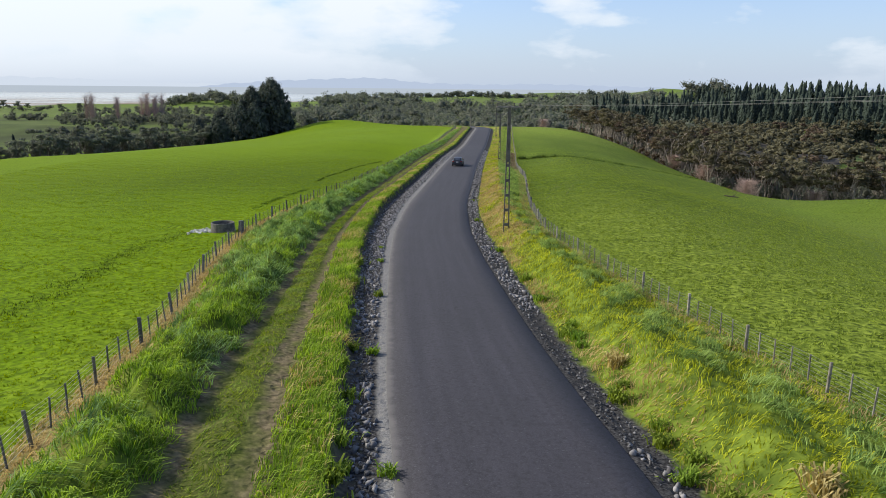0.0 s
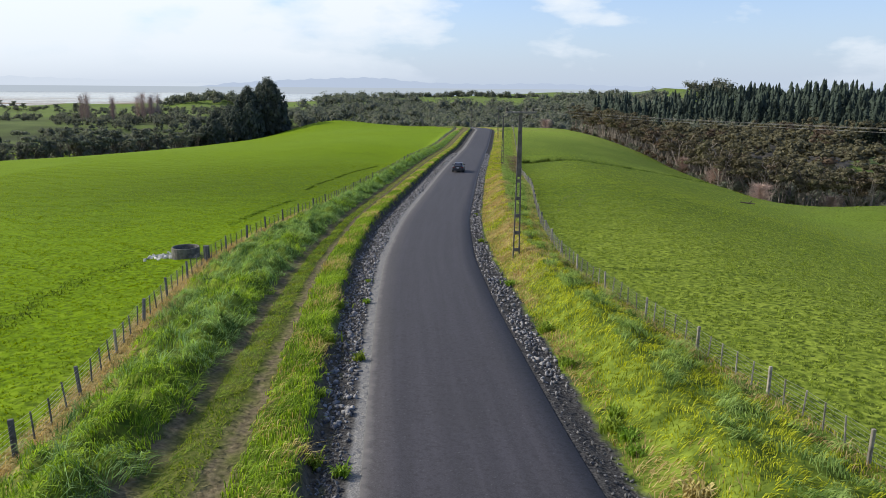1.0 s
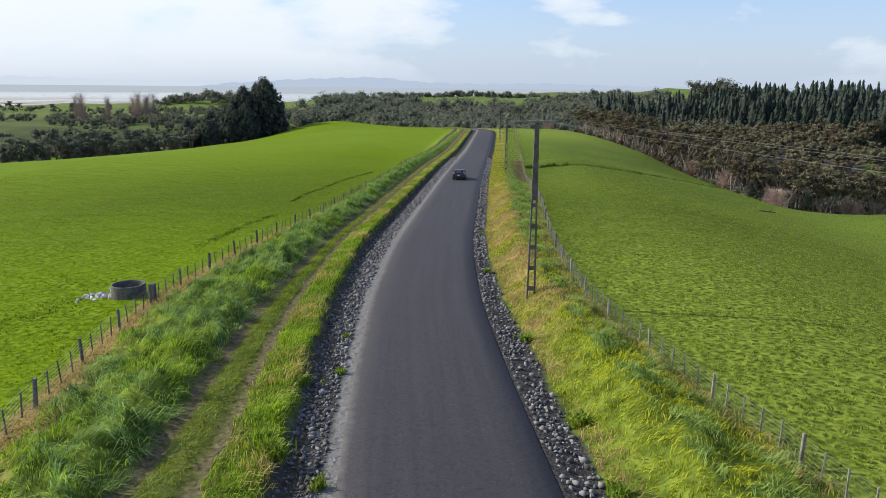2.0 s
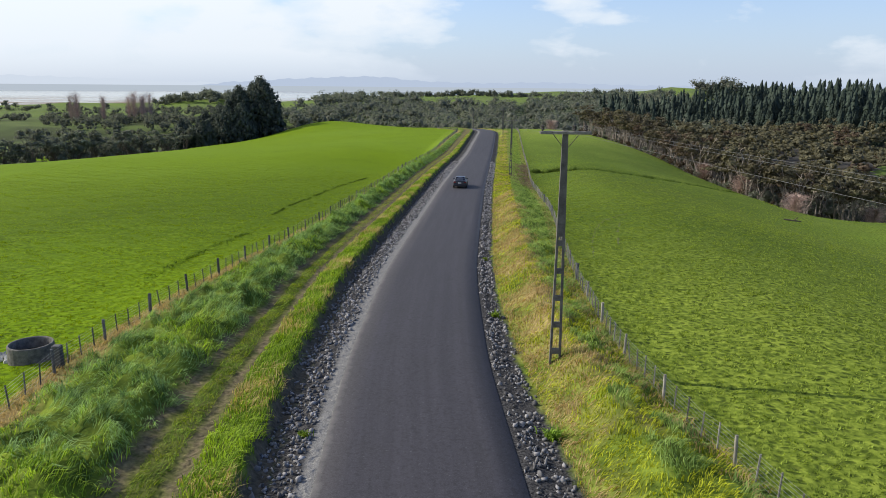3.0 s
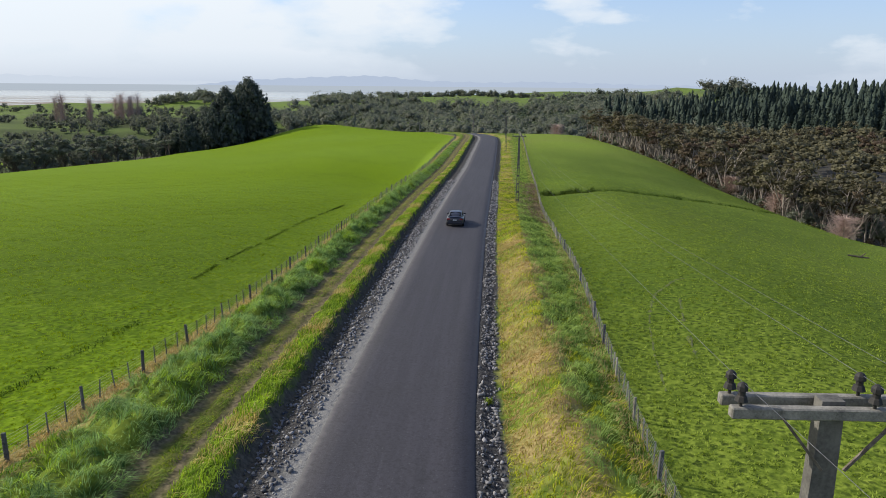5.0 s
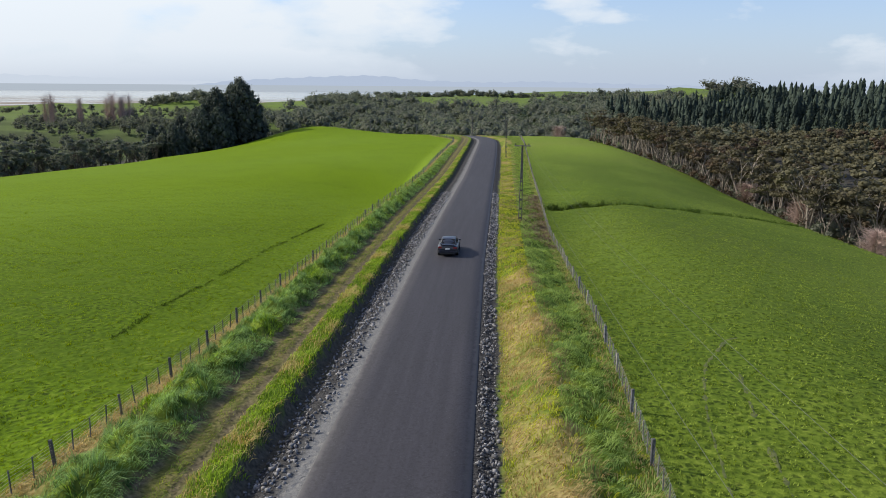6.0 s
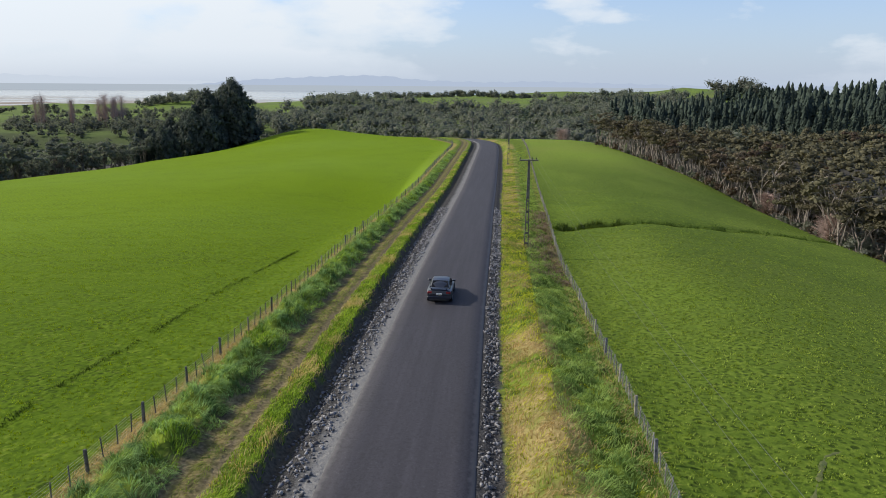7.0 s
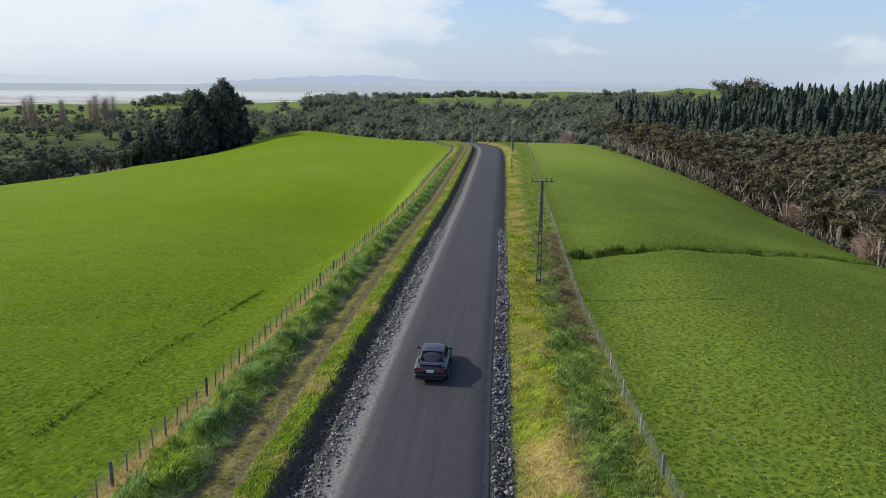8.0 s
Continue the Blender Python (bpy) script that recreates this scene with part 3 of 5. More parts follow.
def sheet(us, ys, height, mat, name):
    U, Y = np.meshgrid(us, ys)
    X = U + road_x(Y)
    Z = height(X, Y)
    n, m = len(ys), len(us)
    idx = np.arange(n * m).reshape(n, m)
    quads = np.stack([idx[:-1, :-1], idx[:-1, 1:], idx[1:, 1:], idx[1:, :-1]], -1).reshape(-1, 4)
    me = from_arrays(name, np.stack([X, Y, Z], -1).reshape(-1, 3), quads.ravel(), np.full(len(quads), 4), mat)
    fence = np.where(U < 0, left_fence_u(Y) - U, U - right_fence_u(Y))
    beyond = (Y > 372) & ~((X < -25) & (X > -150) & (Y < 472))
    paddock = (Y > 348) & (X < -25) & ~beyond
    fence = np.where(beyond, 200.0, np.where(paddock, 60.0, fence))
    lay = me.uv_layers.new(name="lanes")
    uv = np.stack([np.where(beyond, np.where(U < 0, -60.0, 60.0), np.where(paddock, -60.0, lane(X, Y))), fence], -1).reshape(-1, 2) if mat is GRASSLAND else np.stack([U, Y], -1).reshape(-1, 2)
    loops = np.empty(len(me.loops), np.int32)
    me.loops.foreach_get("vertex_index", loops)
    lay.data.foreach_set("uv", uv[loops].astype(np.float32).ravel())
    me.polygons.foreach_set("use_smooth", [True] * len(me.polygons))
    return new(name, me)


def rough_land(x, y):
    u = x - road_x(y)
    z = land(x, y)
    lf, rf = left_fence_u(y), right_fence_u(y)
    e = lane(x, y)
    off_road = smooth(4.4, 5.2, np.abs(e))
    near = (1 - smooth(160, 260, y))
    z = z + off_road * near * (0.05 * bumps(x, y, 0.9) + 0.06 * bumps(x, y, 2.2, 1.0))
    long = smooth(-8.6, -9.4, e) * smooth(lf + 0.2, lf + 1.5, u) * (u < 0)
    z = z + long * near * (0.28 + 0.52 * bumps(x, y, 1.1, 3.0) + 0.20 * bumps(x, y, 0.45, 8.0))
    clump = smooth(5.4, 6.6, e) * smooth(rf - 0.2, rf - 1.0, u)
    z = z + clump * near * (0.10 + 0.24 * bumps(x, y, 1.2, 6.0) + 0.10 * bumps(x, y, 0.5, 2.0))
    return z


us = spread((-4200, -600, 300), (-600, -200, 40), (-200, -60, 7), (-60, -24, 2), (-24, -16, 0.8), (-16, -8, 0.4), (-8, -3, 0.25), (-3, 3, 1.0), (3, 6, 0.25), (6, 14, 0.4), (14, 60, 2), (60, 200, 7), (200, 600, 40), (600, 4200, 300))
ys = spread((-400, -40, 40), (-40, 0, 4), (0, 150, 0.7), (150, 200, 0.8), (200, 380, 2), (380, 520, 6), (520, 1400, 25), (1400, 4700, 300))
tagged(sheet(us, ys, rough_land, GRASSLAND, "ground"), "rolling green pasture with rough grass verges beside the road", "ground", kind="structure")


def build_road():
    ys = spread((-60, 0, 6), (0, 415, 1.5))
    us = np.array([-3.02, -2.95, -2.0, -1.0, 0, 1.0, 2.0, 2.95, 3.02])
    ob = sheet(us, ys, lambda x, y: road_z(y) + 0.03 - 0.010 * np.abs(x - road_x(y)) - 0.12 * (np.abs(x - road_x(y)) > 3.0), ASPHALT, "road")
    return tagged(ob, "narrow dark chip-sealed country road with dusty edges", "road", kind="structure")


build_road()


def build_sea():
    vs = [(-4600, 500, -27), (4600, 500, -27), (4600, 4700, -27), (-4600, 4700, -27)]
    ob = new("water", mesh_object("water", vs, [(0, 1, 2, 3)], SEA))
    return tagged(ob, "pale shallow sea with tidal flats under haze", "sea", kind="structure")


build_sea()


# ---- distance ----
# a flat glowing colour with the distance haze painted into it
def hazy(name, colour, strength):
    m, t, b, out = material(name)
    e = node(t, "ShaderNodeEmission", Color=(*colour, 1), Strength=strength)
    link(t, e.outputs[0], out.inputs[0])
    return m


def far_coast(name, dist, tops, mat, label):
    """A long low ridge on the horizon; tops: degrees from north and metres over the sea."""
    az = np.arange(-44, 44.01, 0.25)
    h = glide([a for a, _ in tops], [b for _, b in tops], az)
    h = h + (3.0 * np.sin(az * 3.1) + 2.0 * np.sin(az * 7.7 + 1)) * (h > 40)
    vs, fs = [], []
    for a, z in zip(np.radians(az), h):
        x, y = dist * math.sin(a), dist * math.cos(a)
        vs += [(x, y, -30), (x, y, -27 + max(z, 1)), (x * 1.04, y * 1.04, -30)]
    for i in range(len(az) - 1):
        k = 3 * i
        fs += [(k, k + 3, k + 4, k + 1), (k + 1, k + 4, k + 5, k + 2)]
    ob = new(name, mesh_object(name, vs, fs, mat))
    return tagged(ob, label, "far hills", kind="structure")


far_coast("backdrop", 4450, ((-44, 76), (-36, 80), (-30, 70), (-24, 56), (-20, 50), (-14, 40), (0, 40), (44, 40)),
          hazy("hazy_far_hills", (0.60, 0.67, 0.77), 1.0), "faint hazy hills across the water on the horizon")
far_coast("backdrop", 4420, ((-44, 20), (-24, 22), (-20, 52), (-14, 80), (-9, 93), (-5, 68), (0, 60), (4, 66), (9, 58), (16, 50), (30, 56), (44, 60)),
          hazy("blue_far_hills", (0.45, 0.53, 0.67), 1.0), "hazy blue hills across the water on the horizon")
# upright strip in haze-pale sea colour, added to stand for the far water
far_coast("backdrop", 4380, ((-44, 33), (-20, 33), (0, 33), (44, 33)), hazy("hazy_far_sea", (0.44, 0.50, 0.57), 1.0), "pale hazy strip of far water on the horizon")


# ---- trees ----
def ball():
    """Points and triangles of a small ball."""
    bm = bmesh.new()
    bmesh.ops.create_icosphere(bm, subdivisions=1, radius=1.0)
    v = np.array([p.co[:] for p in bm.verts])
    f = np.array([[p.index for p in q.verts] for q in bm.faces])
    bm.free()
    return v, f


BALL_V, BALL_F = ball()


def leaf_cloud(rng, centres, radii, count, size, flat=1.0, droop=0.0, core=0.58):
    """Crowns: many small leaf faces over the shells of lumpy clumps."""
    n = len(centres)
    centres, radii = np.array(centres, float), np.array(radii, float)
    w = radii[:, 0] * radii[:, 1] + radii[:, 0] * radii[:, 2]
    pick = rng.choice(n, count, p=w / w.sum())
    d = rng.normal(size=(count, 3))
    d /= np.linalg.norm(d, axis=1)[:, None]
    d[:, 2] = np.where(d[:, 2] < -0.45, -d[:, 2], d[:, 2])
    r = rng.uniform(0.5, 1.12, (count, 1))
    c = centres[pick] + d * radii[pick] * r
    nrm = d + rng.normal(scale=0.55, size=(count, 3))
    nrm[:, 2] = nrm[:, 2] * flat + 0.25
    nrm /= np.linalg.norm(nrm, axis=1)[:, None]
    a = np.cross(nrm, rng.normal(size=(count, 3)))
    a /= np.linalg.norm(a, axis=1)[:, None]
    b = np.cross(nrm, a)
    s = size * rng.uniform(0.55, 1.35, (count, 1)) * np.clip(radii[pick][:, :1] / np.median(radii[:, 0]), 0.4, 1.25)
    lift = np.array([0, 0, -droop])
    v = np.stack([c - a * s, c - b * s * 0.6 + lift * s, c + a * s, c + b * s * 0.6 + lift * s], 1).reshape(-1, 3)
    lumps = BALL_V[None] * rng.uniform(0.75, 1.15, (n, len(BALL_V), 1)) * radii[:, None] * core + centres[:, None]
    tri = (BALL_F[None] + (np.arange(n) * len(BALL_V))[:, None, None] + len(v)).reshape(-1)
    verts = np.concatenate([v, lumps.reshape(-1, 3)])
    corner = np.concatenate([np.arange(count * 4), tri])
    return verts, corner, np.concatenate([np.full(count, 4), np.full(n * len(BALL_F), 3)])


def spires(rng, trees, layers=7, sides=10):
    """Ragged stacked skirts of needles: one pointed spire for each x, y, foot, height, width."""
    verts, corner, n = [], [], 0
    for x, y, z, h, w in trees:
        for k in range(layers):
            f = k / layers
            r = w * (1 - f) ** 0.6 * rng.uniform(0.75, 1.2) + 0.15
            top = z + h * min(f + 2.0 / layers, 1.0)
            a = np.arange(sides) * 2 * math.pi / sides + rng.uniform(0, 6.28)
            rr = r * rng.uniform(0.75, 1.3, sides) * np.where(np.arange(sides) % 2, 0.42, 1.0)
            low = z + h * f + rng.uniform(-0.45, 0.35, sides) * h / layers
            verts.append(np.stack([x + rr * np.cos(a), y + rr * np.sin(a), low], -1))
            verts.append([(x + rng.normal(scale=0.06 * w), y + rng.normal(scale=0.06 * w), top)])
            for i in range(sides):
                corner += [n + i, n + (i + 1) % sides, n + sides]
            n += sides + 1
    return np.concatenate(verts), np.array(corner), np.full(len(corner) // 3, 3)


def joined(a, b):
    """Two sets of mesh arrays as one."""
    return np.concatenate([a[0], b[0]]), np.concatenate([a[1], b[1] + len(a[0])]), np.concatenate([a[2], b[2]])


def wind_tree(name, seed, height, spreadw, leaf, count, mat, bark, label, stems=4, group=""):
    """A many-stemmed coastal tree: pale leaning limbs under a flat, layered crown."""
    rng = np.random.default_rng(seed)
    vs, fs, centres, radii = [], [], [], []
    for s in range(stems):
        a = 2 * math.pi * (s + rng.uniform(0, 0.7)) / stems
        lean = rng.uniform(0.35, 0.75) * spreadw
        p0 = Vector((0.25 * math.cos(a), 0.25 * math.sin(a), -0.3))
        top = Vector((lean * math.cos(a), lean * math.sin(a), height * rng.uniform(0.62, 0.8)))
        mids = [p0]
        for k in range(1, 5):
            f = k / 4
            q = p0.lerp(top, f) + Vector(rng.normal(scale=0.28, size=3))
            q.z = p0.z + (top.z - p0.z) * f ** 0.85
            mids.append(q)
        r = rng.uniform(0.11, 0.2)
        add_tube(vs, fs, mids, [r, r * 0.85, r * 0.7, r * 0.5, r * 0.3], 5)
        for b in range(4):
            f = rng.integers(2, 5)
            q = mids[f]
            ang = a + rng.uniform(-1.4, 1.4)
            ln = spreadw * rng.uniform(0.25, 0.55)
            e = q + Vector((math.cos(ang) * ln, math.sin(ang) * ln, height * rng.uniform(0.10, 0.25)))
            add_tube(vs, fs, [q, q.lerp(e, 0.5) + Vector((0, 0, 0.25)), e], [r * 0.5, r * 0.33, r * 0.15], 4)
            rr = spreadw * rng.uniform(0.2, 0.36)
            centres.append((e.x, e.y, max(min(e.z, height * 0.92), height * 0.62)))
            radii.append((rr, rr * rng.uniform(0.8, 1.2), rr * rng.uniform(0.38, 0.6)))
    ob = thing(name, label, "tree", group)
    part("trunk", mesh_object("trunk", vs, fs, bark), bark, ob)
    part("crown", from_arrays("crown", *leaf_cloud(rng, centres, radii, count, leaf, 1.4), mat), mat, ob)
    return ob


def conifer(name, seed, height, width, clumps, count, leaf, mat, label, group="", bare=0.08, dome=False):
    """A pine: straight trunk, and tiers of needle clumps that narrow to the top."""
    rng = np.random.default_rng(seed)
    vs, fs = [], []
    add_tube(vs, fs, [(0, 0, -0.5), (0.1, 0, height * 0.5), (0, 0.1, height * 0.97)], [height * 0.014, height * 0.009, 0.03], 6)
    centres, radii = [], []
    for k in range(clumps):
        f = (k + rng.uniform(0, 1)) / clumps
        z = height * (bare + (0.99 - bare) * f)
        shape = (1.0 - f ** 2.6) ** 0.62 if dome else (1.0 - f) ** 0.85
        ring = width * shape * rng.uniform(0.72, 1.15) + 0.25
        rc = (rng.uniform(1.3, 2.3) if dome else max(0.30 * ring, 0.013 * height)) * rng.uniform(0.8, 1.2)
        a = k * 2.4 + rng.uniform(-0.5, 0.5)
        d = max(ring - rc, 0.0) * (0.5 + 0.5 * rng.uniform() ** 0.5)
        if k % 3 == 0:
            add_tube(vs, fs, [(0, 0, z * 0.96), (d * math.cos(a), d * math.sin(a), z)], [0.08, 0.02], 3)
        centres.append((d * math.cos(a), d * math.sin(a), z))
        radii.append((rc, rc, rc * rng.uniform(0.9, 1.7)) if dome else (rc * 0.85, rc * 0.85, rc * rng.uniform(1.2, 2.2)))
    for k in range(max(4, clumps // 6)):
        f = (k + 0.5) / max(4, clumps // 6) * 0.9
        r = width * 0.62 * ((1 - f ** 2.6) ** 0.62 if dome else (1 - f) ** 0.9)
        centres.append((0, 0, height * (bare + 0.06 + (0.9 - bare) * f)))
        radii.append((r, r, height * (0.13 if dome else 0.13 - 0.10 * f)))
    ob = thing(name, label, "tree", group)
    part("trunk", mesh_object("trunk", vs, fs, DARK_BARK), DARK_BARK, ob)
    crown = leaf_cloud(rng, centres, radii, count, leaf, 0.8, -0.7, 0.56)
    if not dome:
        crown = joined(crown, spires(rng, [(0, 0, height * bare, height * (1.0 - bare), width * 0.6)], 11, 12))
    part("crown", from_arrays("crown", *crown, mat), mat, ob)
    return ob


def round_tree(name, seed, height, width, leaf, count, mat, label, group=""):
    """A dense broadleaved tree with a lumpy crown on a short trunk."""
    rng = np.random.default_rng(seed)
    vs, fs, centres, radii = [], [], [], []
    add_tube(vs, fs, [(0, 0, -0.4), (0.1, 0.05, height * 0.3), (0.0, 0.2, height * 0.6)], [height * 0.035, height * 0.026, height * 0.012], 6)
    for k in range(20):
        a = rng.uniform(0, 6.28)
        d = width * rng.uniform(0.1, 0.8)
        z = height * rng.uniform(0.34, 0.88) - 0.16 * d
        e = (d * math.cos(a), d * math.sin(a), z)
        add_tube(vs, fs, [(0, 0, height * rng.uniform(0.15, 0.4)), e], [height * 0.014, height * 0.005], 4)
        r = width * rng.uniform(0.2, 0.36)
        centres.append(e)
        radii.append((r, r, r * rng.uniform(0.55, 0.85)))
    ob = thing(name, label, "tree", group)
    part("trunk", mesh_object("trunk", vs, fs, DARK_BARK), DARK_BARK, ob)
    part("crown", from_arrays("crown", *leaf_cloud(rng, centres, radii, count, leaf), mat), mat, ob)
    return ob


def bare_tree(name, seed, height, width, twigs, label, upright=0.85, group="", first=0.1):
    """A leafless tree: a trunk and a fan of fine upward twigs."""
    rng = np.random.default_rng(seed)
    vs, fs = [], []
    add_tube(vs, fs, [(0, 0, -0.4), (0.1, 0, height * 0.4), (0, 0.1, height * 0.95)], [height * 0.02, height * 0.012, 0.02], 6)
    tv, tf = [], []
    for k in range(twigs):
        z = height * rng.uniform(first, 0.85)
        a = rng.uniform(0, 6.28)
        ln = height * rng.uniform(0.12, 0.4) * (1.05 - z / height * 0.6)
        out = width * rng.uniform(0.2, 1.0)
        d = Vector((math.cos(a) * out, math.sin(a) * out, ln * upright))
        q = Vector((math.cos(a) * out * 0.15, math.sin(a) * out * 0.15, z))
        add_tube(tv, tf, [q, q + d * 0.6, q + d + Vector((0, 0, ln * 0.15))], [0.026, 0.02, 0.010], 3)
    ob = thing(name, label, "tree", group)
    part("trunk", mesh_object("trunk", vs, fs, BARK), BARK, ob)
    part("branch_fan", mesh_object("branch_fan", tv, tf, TWIG), TWIG, ob)
    return ob


def plant(protos, spots, rng, low=0.8, high=1.2):
    """Copies of a few model trees set on the ground at spots; the models themselves take the first ones."""
    used = set()
    for i, (x, y) in enumerate(spots):
        k = int(rng.integers(len(protos)))
        s = rng.uniform(low, high)
        m = Matrix.LocRotScale((x, y, float(land(x, y)) - 0.1), Euler((0, 0, rng.uniform(0, 6.28))), (s, s, s * rng.uniform(0.92, 1.1)))
        if k not in used:
            used.add(k)
            protos[k].matrix_basis = m
        else:
            c = copy_thing(protos[k], m)
            c.matrix_basis = m
    for k, p in enumerate(protos):
        if k not in used:
            for o in (*p.children_recursive, p):
                bpy.data.objects.remove(o)


def along(points, step, rng, jitter):
    """Spots along a broken line."""
    out = []
    for (x0, y0), (x1, y1) in zip(points, points[1:]):
        n = max(1, int(math.hypot(x1 - x0, y1 - y0) / step))
        for i in range(n):
            f = (i + rng.uniform(0, 1)) / n
            out.append((x0 + (x1 - x0) * f + rng.normal(scale=jitter), y0 + (y1 - y0) * f + rng.normal(scale=jitter)))
    return out


def far_wood(name, spots, size, per, leaf, mat, label, rng):
    """A wood in the distance, whose single trees cannot be told apart: crowns joined into one."""
    centres, radii = [], []
    for x, y in spots:
        s = size * rng.uniform(0.5, 1.45)
        z = float(land(x, y))
        for k in range(4):
            centres.append((x + rng.normal(scale=s * 0.35), y + rng.normal(scale=s * 0.35), z + s * rng.uniform(0.2, 1.05)))
            radii.append((s * rng.uniform(0.45, 0.7), s * rng.uniform(0.45, 0.7), s * rng.uniform(0.4, 0.6)))
    me = from_arrays(name, *leaf_cloud(rng, centres, radii, int(per * 1.2) * len(spots), leaf, 1.0, 0.0, 0.47), mat)
    return tagged(new(name, me), label, "wood", kind="stuff")


def field_of(n, x0, x1, y0, y1, rng, keep=None):
    out = []
    while len(out) < n:
        x, y = rng.uniform(x0, x1), rng.uniform(y0, y1)
        if keep is None or keep(x, y):
            out.append((x, y))
    return out


def apart(spots, gap):
    """Thins spots so that no two stand closer than gap."""
    out = []
    for x, y in spots:
        if all((x - a) ** 2 + (y - b) ** 2 > gap * gap for a, b in out):
            out.append((x, y))
    return out


rng = np.random.default_rng(7)
# wood on the right, its edge along the field
WOOD = [wind_tree("kanuka_tree", s, h, w, 0.3, 560, mt, BARK, "wind-shaped coastal tree with pale bare limbs and flat %s crown" % word, group="wood edge trees")
        for s, h, w, mt, word in ((1, 11.5, 4.6, KANUKA, "olive"), (2, 10.5, 5.0, KANUKA, "olive"), (3, 12.5, 4.3, KANUKA, "olive"), (4, 10.0, 4.6, RUSSET, "russet"))]
EDGE = [(135, 196), (112, 190), (92, 186), (74, 184), (62, 196), (63, 216), (60, 236), (56, 256), (52, 278), (50, 300), (46, 322), (40, 338)]
spots = along(EDGE, 3.4, rng, 1.0)
for k in range(1, 3):
    spots += along([(x + 7 * k, y + 4.5 * k) for x, y in EDGE], 4.6, rng, 1.8)
plant(WOOD, spots, rng, 0.8, 1.2)


def edge_x(y):
    return np.interp(y, (184, 196, 216, 236, 256, 278, 300, 322, 338, 400), (74, 62, 63, 60, 56, 52, 50, 46, 40, 40))


def glade(x, y):
    """A grassy clearing that runs back into the wood."""
    return abs(0.88 * x - 0.47 * y) < 15 and 330 < 0.47 * x + 0.88 * y < 450


def in_wood(x, y):
    return x > edge_x(y) + 12 and y > 196 and not glade(x, y)


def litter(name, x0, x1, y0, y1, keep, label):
    """The floor of a wood: leaf litter over the ground, coloured darker for the shade there."""
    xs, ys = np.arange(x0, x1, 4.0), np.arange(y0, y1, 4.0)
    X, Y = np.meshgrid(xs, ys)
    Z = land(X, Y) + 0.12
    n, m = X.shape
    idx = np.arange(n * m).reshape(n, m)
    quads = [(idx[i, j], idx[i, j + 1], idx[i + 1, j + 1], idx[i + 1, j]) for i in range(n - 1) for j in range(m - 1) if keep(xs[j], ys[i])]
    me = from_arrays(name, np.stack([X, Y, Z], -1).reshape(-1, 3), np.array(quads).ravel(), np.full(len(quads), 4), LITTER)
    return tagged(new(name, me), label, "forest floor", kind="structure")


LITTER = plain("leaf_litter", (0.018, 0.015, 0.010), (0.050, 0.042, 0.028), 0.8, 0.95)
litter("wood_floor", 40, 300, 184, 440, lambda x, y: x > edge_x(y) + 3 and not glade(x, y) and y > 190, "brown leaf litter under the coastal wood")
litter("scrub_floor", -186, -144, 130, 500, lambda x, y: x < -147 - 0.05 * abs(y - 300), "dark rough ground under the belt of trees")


def flat_wood(name, spots, height, per, leaf, mat, label, rng):
    """The closed canopy behind the edge: flat layered crowns joined into one."""
    centres, radii = [], []
    for x, y in spots:
        z, s = float(land(x, y)), rng.uniform(0.72, 1.12)
        for k in range(6):
            r = rng.uniform(1.4, 2.5) * s
            a, d = rng.uniform(0, 6.28), 3.4 * s * rng.uniform() ** 0.5
            centres.append((x + d * math.cos(a), y + d * math.sin(a), z + height * s * (1.0 - 0.022 * d * d) - rng.uniform(0, 1.0)))
            radii.append((r, r * rng.uniform(0.8, 1.2), r * rng.uniform(0.4, 0.75)))
    me = from_arrays(name, *leaf_cloud(rng, centres, radii, per * len(spots), leaf, 1.4, 0.0, 0.66), mat)
    return tagged(new(name, me), label, "wood", kind="stuff")


flat_wood("kanuka_wood", apart(field_of(2200, 60, 310, 196, 440, rng, in_wood), 5.0), 13, 82, 0.5, KANUKA, "closed olive-brown canopy of coastal wood", rng)
flat_wood("kanuka_wood", field_of(60, 60, 300, 200, 400, rng, in_wood), 13.8, 115, 0.42, RUSSET, "russet crowns among the coastal wood", rng)
far_wood("edge_scrub", along([(x - 1.5, y - 1.0) for x, y in EDGE], 3.0, rng, 0.9), 1.0, 60, 0.22, BUSH, "low scrub along the foot of the wood", rng)
far_wood("edge_scrub", along([(x - 2.0, y - 1.2) for x, y in EDGE], 4.5, rng, 1.0), 1.2, 60, 0.2, RUSSET, "russet scrub along the foot of the wood", rng)
far_wood("understory", field_of(260, 60, 170, 190, 330, rng, lambda x, y: edge_x(y) + 4 < x < edge_x(y) + 60), 3.0, 45, 0.4, BUSH, "dim understory shrubs inside the wood", rng)
SHRUB = [bare_tree("bare_shrub", s, h, w, 820, "leafless pinkish grey shrub at the wood's edge", 0.75, "bare shrubs", 0.03) for s, h, w in ((45, 7.0, 3.4), (46, 6.0, 3.6))]
plant(SHRUB, [(60, 228), (62, 203), (67, 184), (84, 184), (30, 376)], rng, 0.8, 1.1)

PLANTATION = [conifer("pine_tree", s, h, w, 40, 380, 0.46, PINE, "tall dark plantation pine", "plantation pines") for s, h, w in ((11, 23, 6.2), (12, 25, 6.0), (13, 21, 6.0), (14, 23.5, 5.6))]
spots = []
for k in range(5):
    spots += along([(86 + 2 * k, 488 + 14 * k), (118 + 3 * k, 470 + 14 * k), (160 + 4 * k, 438 + 14 * k), (215 + 5 * k, 412 + 14 * k), (262 + 6 * k, 410 + 14 * k)], 4.8, rng, 2.2)
plant(PLANTATION, spots, rng, 0.5, 0.86)

